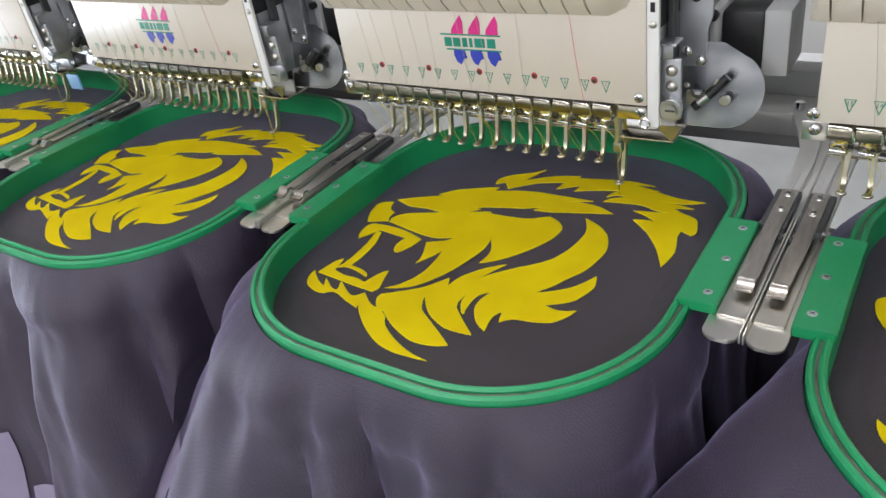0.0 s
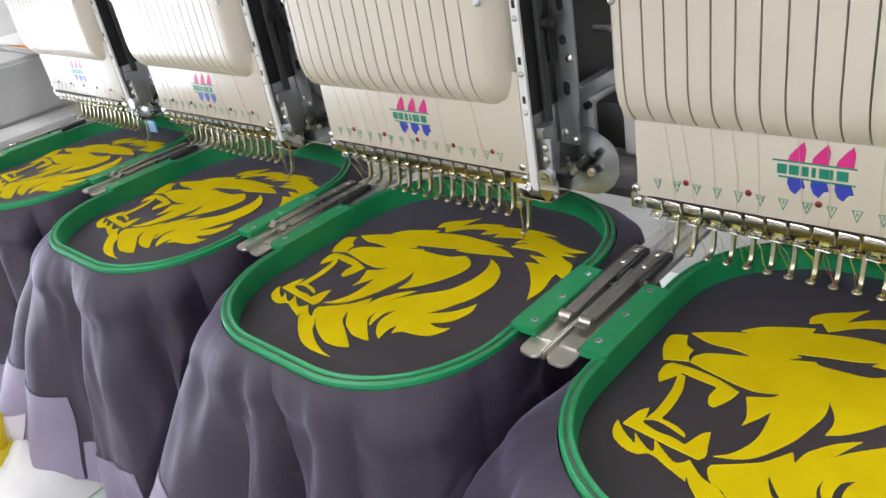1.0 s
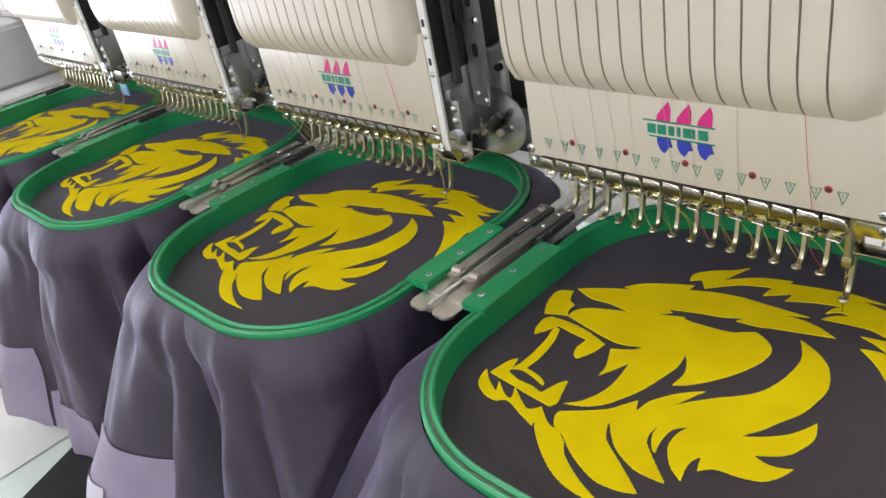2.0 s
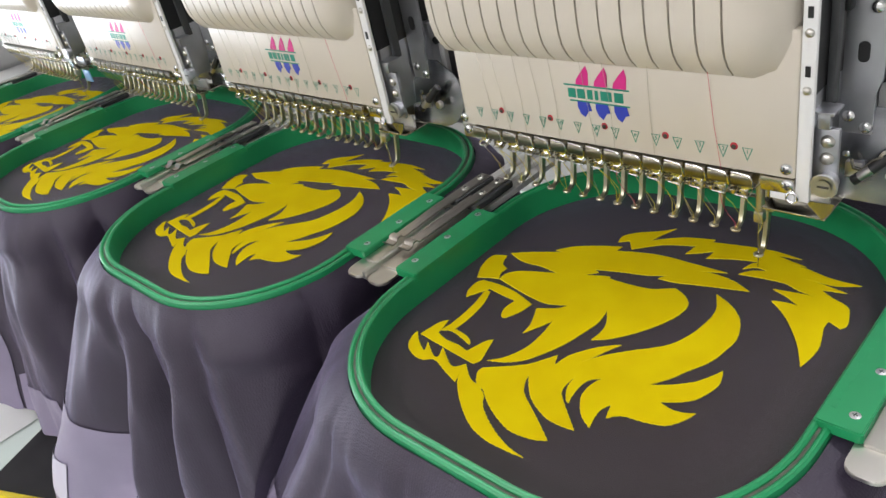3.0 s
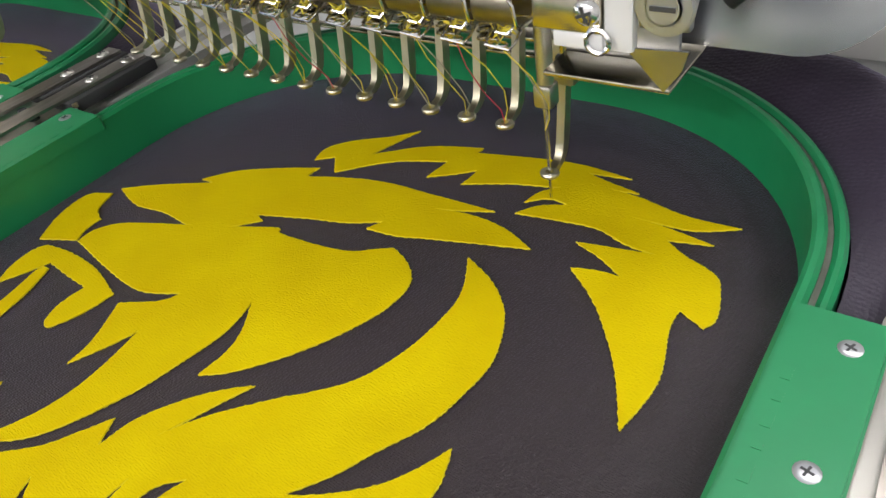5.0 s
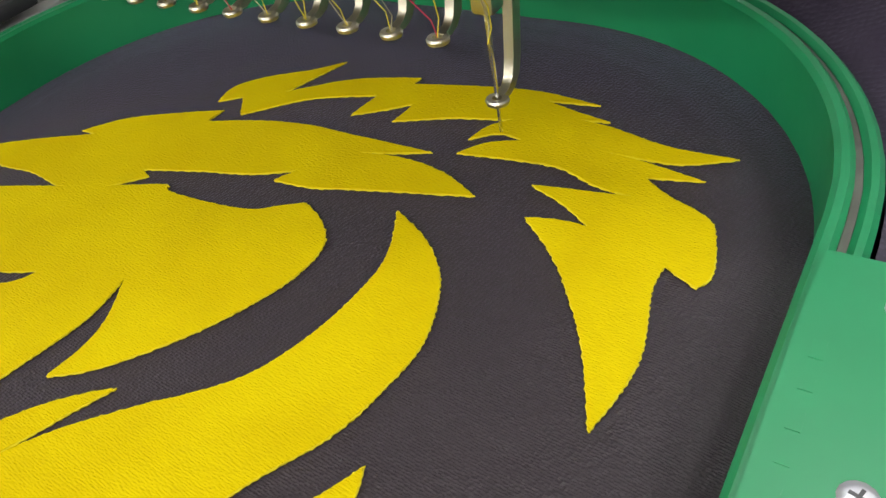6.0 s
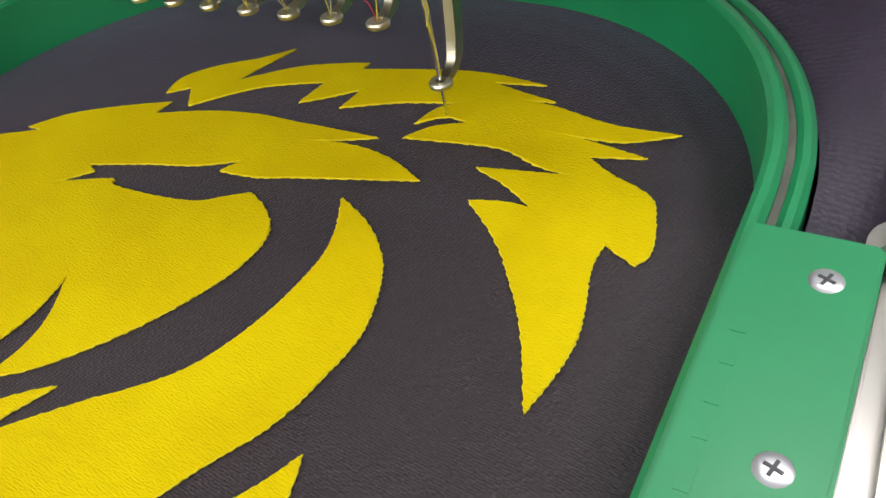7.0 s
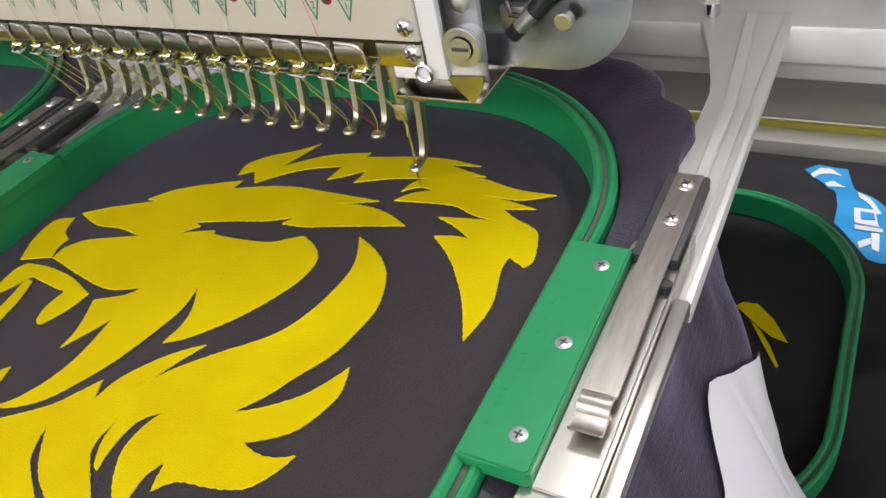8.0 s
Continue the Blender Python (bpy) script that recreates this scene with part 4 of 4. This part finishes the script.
    # solid black box in place of the shade between strip and plate
    part("inner_gap", box(0.0757, 0.0815, 0.0740, 0.24, 1.062, 1.33), darkgap, h, "black box standing in for the shaded gap")
    part("flank_plate", box(0.0757, 0.0805, 0.0765, 0.24, 1.002, 1.0618, 0.0005), zinc, h, "zinc flank plate")
    part("gap_rib", box(0.0815, 0.0860, 0.088, 0.096, 1.05, 1.33, 0.001), graphite, h)
    part("gap_rib", box(0.0815, 0.0880, 0.098, 0.106, 1.10, 1.125, 0.001), darkgap, h)
    part("gap_rib", cyl((0.0815, 0.095, 1.132), (0.094, 0.095, 1.132), 0.006, seg=14, bevel=0.001), darkgap, h)
    # the plate's holes are black patches that paint their shade
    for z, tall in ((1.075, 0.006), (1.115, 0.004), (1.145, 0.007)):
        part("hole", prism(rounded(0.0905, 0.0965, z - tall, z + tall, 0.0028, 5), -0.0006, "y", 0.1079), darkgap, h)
    for x, z in ((0.0880, 1.036), (0.0975, 1.030), (0.0965, 1.000), (0.0890, 1.012), (0.0985, 1.100)):
        s = part("screw", bolt_me, chrome, h)
        s.location = (x, 0.1079, z)
    # polished guard, its cloudy reflections painted into the steel's colour
    g = [(0.0765, 0.9850), (0.1140, 0.9850)]
    g += [(0.1130 + 0.027 * math.sin(radians(a)), 1.0120 - 0.027 * math.cos(radians(a))) for a in range(10, 141, 10)]
    g += [(0.1120, 1.0430), (0.0985, 1.0430), (0.0765, 1.0200)]
    gp = prism(g, 0.0012, "y", 0.1010, 0.0003)
    gp.transform(Matrix.Translation((0, 0.101, 0.976)) @ Matrix.Rotation(radians(-8), 4, "X") @ Matrix.Translation((0, -0.101, -0.976)))
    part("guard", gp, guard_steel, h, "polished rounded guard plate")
    part("guard_stay", box(0.090, 0.100, 0.1020, 0.1080, 1.0000, 1.0100, 0.0006), zinc, h)
    for x, z in ((0.117, 1.0070), (0.1125, 1.0180)):
        part("guard_screw", cyl((x, 0.1010, z), (x, 0.0965, z), 0.0034, seg=10, bevel=0.0005), steel, h)
    part("cylinder", rod([(0.1005, 0.0945, 1.0050), (0.1065, 0.0960, 1.0105)], 0.0028, 12), steel, h)
    part("cylinder_cap", rod([(0.0978, 0.0940, 1.0025), (0.1008, 0.0946, 1.0053)], 0.0032, 12), darkgap, h)
    part("cylinder_cap", rod([(0.1065, 0.0960, 1.0105), (0.1100, 0.0970, 1.0140), (0.1180, 0.0995, 1.0230)], 0.0032, 12), darkgap, h)
    part("hook_wire", rod([(0.094, 0.100, 1.013), (0.096, 0.0985, 1.0085), (0.101, 0.0975, 1.0085), (0.107, 0.0965, 1.0160), (0.112, 0.0965, 1.0190)], 0.0011, 6), brassy, h)
    # motor
    mo = part("motor", box(0.0960, 0.1030, 0.1300, 0.1740, 1.0130, 1.0580, 0.002), pale, h, "grey and black stepper motor")
    part("motor_body", box(0.1030, 0.1310, 0.1330, 0.1710, 1.0150, 1.0560, 0.003), darkgap, mo, "black motor body")
    part("motor_cap", box(0.1310, 0.1480, 0.1300, 0.1740, 1.0130, 1.0580, 0.002), pale, mo)
    part("motor_mount", box(0.0860, 0.0960, 0.1226, 0.1800, 1.0060, 1.0700, 0.001), zinc, mo)
    for z in (1.0170, 1.0540):
        part("motor_screw", cyl((0.0995, 0.1300, z), (0.0995, 0.1245, z), 0.0034, seg=10, bevel=0.0005), darkgap, mo)
    part("tie_rod", cyl((0.0960, 0.150, 1.113), (0.180, 0.150, 1.113), 0.0028, seg=10), zinc, h)
    # threads running down the face and to the feet
    rng = random.Random(5)
    for i in range(15):
        x = NEEDLE0 - STEP * i
        top = x - 0.006 + rng.uniform(-0.004, 0.004)
        if i in (1, 4, 6, 7, 9, 10, 11, 12, 13):
            mid = rng.uniform(-0.002, 0.002)
            part("thread", rod([(top, 0.0655, 1.0750), ((top + x) / 2 + mid, 0.0664, 1.040), (x - 0.001, 0.0668, 1.0112)], 0.00016, 4), thread_red if i == 1 else thread_grey, h)
        for n in range(2):
            a, b = rng.uniform(-0.006, 0.006), rng.uniform(-0.005, 0.005)
            pts = [Vector((x - 0.002, 0.0668, 0.9945)), Vector((x + a, 0.072, 0.985)), Vector((x + a * 1.2 + b * 0.5, 0.078, 0.974 - 0.004 * n)), Vector((x + b, 0.0835, 0.964)), Vector((x, 0.0848, 0.9580))]
            part("thread", rod([pts[0], *[(p * 2 + q + r) / 4 for p, q, r in zip(pts[1:-1], pts, pts[2:])], pts[-1]], 0.0002, 4),
                 (thread_red if i in (1, 6) and n else thread_yellow if (i + n) % 3 else thread_grey), h)
        curl = [Vector((x - 0.003 + 0.0035 * math.cos(2.3 * q + i) + rng.uniform(-0.0015, 0.0015), 0.0705 + 0.003 * math.sin(1.7 * q + i), 0.9985 + 0.0028 * math.sin(2.9 * q + 2 * i))) for q in range(12)]
        part("thread_tangle", rod(curl, 0.00028, 4), thread_yellow, h, "tangle of yellow thread")
    return h


head0 = head()
head0.location = Vector((-3 * PITCH, 0, 0)) + HEAD
tagged(head0, "cream fifteen-needle embroidery unit with steel presser feet", "embroidery machine", "machines in the row")
for k in range(1, 4):
    copy_thing(head0, pose(*(Vector(((k - 3) * PITCH, 0, 0)) + HEAD)))

# pale blue strip added on the deflector of the end head
tp = tagged(new("tape_strip", finish(box(-3 * PITCH + 0.090, -3 * PITCH + 0.112, 0.0815, 0.0835, 0.962, 0.980, 0.0004), "tape_strip", tape)), "pale blue strip on the deflector", "tape")

# ---- control box at the machine's end ----
cb = tagged(empty("control_box", pose(-1.62, 0.16, 0)), "pale grey plastic housing at the machine's end", "machine housing")
part("base", box(-0.34, 0.16, -0.20, 0.30, 0.865, 0.915, 0.01), pale, cb)
part("hood", prism([(-0.20, 0.915), (0.30, 0.915), (0.30, 1.03), (-0.08, 1.03), (-0.14, 1.01)], 0.40, "x", -0.32, 0.008), pale, cb)
part("vent", box(-0.20, 0.06, -0.2045, -0.20, 0.885, 0.890), darkgap, cb)
part("column", box(-0.30, 0.10, 0.0, 0.28, 0.0, 0.865, 0.01), pale, cb)
for n in range(9):
    s = tagged(new("paper_sheet", finish(box(-0.15, 0.15, -0.11, 0.11, 0, 0.0012), "paper_sheet", orange if n == 7 else paper, False)), "loose sheet of paper on the housing", "paper", "sheets on the housing")
    s.matrix_world = pose(-1.66 + 0.006 * math.sin(n * 2.1), 0.27, 1.0305 + n * 0.0016, 0, 0, 6 * math.sin(n * 1.7))

# ---- on the low table ----
bag = tagged(empty("plastic_bag", pose(-0.93, -0.315, TABLE)), "crumpled white and yellow plastic bag", "bag")


def crumple(w, d, h, seed, nx=26, ny=22):
    bm = bmesh.new()
    vs = [[bm.verts.new((w * (i / nx - 0.5), d * (j / ny - 0.5), 0.002 + h * max(0.0, math.sin(math.pi * i / nx) * math.sin(math.pi * j / ny)) ** 0.6 * (0.7 + 0.6 * noise.noise(Vector((i * 0.23, j * 0.23, seed)))))) for j in range(ny + 1)] for i in range(nx + 1)]
    for i in range(nx):
        for j in range(ny):
            bm.faces.new((vs[i][j], vs[i + 1][j], vs[i + 1][j + 1], vs[i][j + 1]))
    return bm


part("bag_film", crumple(0.34, 0.26, 0.07, 3), paper, bag)
y = part("bag_print", crumple(0.20, 0.045, 0.07, 4), yellow_film, bag, "yellow printed film")
y.location, y.rotation_euler = (0.03, 0.03, 0.020), (0, 0, radians(-50))

# spare hoop with a black shirt
sp_shirt = tagged(empty("folded_shirt", pose(0.102, 0.291, TABLE)), "black shirt with sky-blue and white print lying on the table", "shirt")
part("cloth_layer", crumple(0.75, 0.54, 0.035, 9, 60, 50), black_cloth, sp_shirt)


def shirt_height(x, y):
    i, j = (x / 0.75 + 0.5) * 60, (y / 0.54 + 0.5) * 50
    return 0.002 + 0.035 * max(0.0, math.sin(math.pi * i / 60) * math.sin(math.pi * j / 50)) ** 0.6 * (0.7 + 0.6 * noise.noise(Vector((i * 0.23, j * 0.23, 9))))


def shirt_print(outline, lift):
    """A flat print that follows the shirt's surface."""
    bm = prism(outline, 0.0006)
    bmesh.ops.triangulate(bm, faces=bm.faces[:])
    for _ in range(3):
        bmesh.ops.subdivide_edges(bm, edges=[e for e in bm.edges if e.calc_length() > 0.006], cuts=1, use_grid_fill=True)
        bmesh.ops.triangulate(bm, faces=bm.faces[:])
    for v in bm.verts:
        v.co.z += shirt_height(v.co.x, v.co.y) + lift
    return bm


part("print", shirt_print([(0.0787, 0.2338), (0.0896, 0.2473), (0.1153, 0.2447), (0.1253, 0.2103), (0.1366, 0.2013), (0.1527, 0.1828), (0.1622, 0.1027), (0.1521, 0.0999), (0.1427, 0.1019), (0.1315, 0.118), (0.1132, 0.141), (0.1131, 0.176), (0.1077, 0.2064), (0.0963, 0.222)], 0.0012), cyan, sp_shirt, "sky-blue print")
for outline in ([(0.085, 0.2289), (0.0922, 0.2405), (0.1015, 0.2418), (0.112, 0.2331), (0.1024, 0.2351), (0.0933, 0.2322), (0.088, 0.2248)],
                [(0.0988, 0.221), (0.1052, 0.2254), (0.1166, 0.2143), (0.1096, 0.2152), (0.1011, 0.2154)],
                [(0.127, 0.202), (0.1375, 0.193), (0.1485, 0.1736), (0.1452, 0.1728), (0.1369, 0.1845), (0.1289, 0.191)],
                [(0.1264, 0.1751), (0.1433, 0.1773), (0.1478, 0.1524), (0.129, 0.1516)],
                [(0.129, 0.1456), (0.1503, 0.1479), (0.1506, 0.1367), (0.1294, 0.1362)],
                [(0.1421, 0.1332), (0.1482, 0.1335), (0.1497, 0.1109), (0.1442, 0.113)],
                [(0.1333, 0.1197), (0.1422, 0.1258), (0.1433, 0.1188), (0.1354, 0.1137)]):
    part("print_bar", shirt_print(outline, 0.0024), white, sp_shirt, "white printed shape")
part("print_bar", shirt_print([(0.1319, 0.1709), (0.1425, 0.1716), (0.144, 0.1632), (0.1333, 0.1605)], 0.0036), cyan, sp_shirt)
spare = tagged(empty("spare_hoop", pose(0.0975, 0.255, TABLE + 0.040)), "green plastic embroidery hoop lying on a black shirt", "hoop")
part("outer_ring", outer_me, green, spare)
part("inner_ring", inner_me, green, spare)
part("seam", seam_me, felt, spare, "dark seam between the rings")
sp_panel = new("hooped_panel", panel_me.copy())
sp_panel.data.materials[0] = black_cloth
sp_panel.parent = sp_shirt
sp_panel.location = (-0.0045, -0.036, 0.0405)
for outline in ([(0.053, 0.0263), (0.0573, 0.0319), (0.068, 0.0329), (0.0813, 0.0199), (0.0941, -0.0005), (0.0834, 0.0021), (0.0712, 0.0106), (0.0596, 0.0209)],
                [(0.0659, 0.0144), (0.0749, 0.0055), (0.0824, -0.0061), (0.0916, -0.0242), (0.0901, -0.0266), (0.0796, -0.009)]):
    part("embroidered_stroke", prism([(x + 0.006, y - 0.022) for x, y in outline], 0.0008, "z", 0.0415, 0.0002), yarn, sp_shirt, "yellow embroidered stroke")

# dark printed panel with a yellow border, flat on the table
flat_panel = tagged(empty("cloth_panel", pose(-0.565, -0.205, TABLE, 0, 0, 24)), "dark printed cloth panel with a yellow border lying flat", "cloth panel")
part("panel_cloth", crumple(0.34, 0.15, 0.010, 6), black_cloth, flat_panel)
border = part("border", crumple(0.34, 0.032, 0.009, 8), yellow_film, flat_panel, "yellow border")
border.location = (0, -0.082, 0.002)
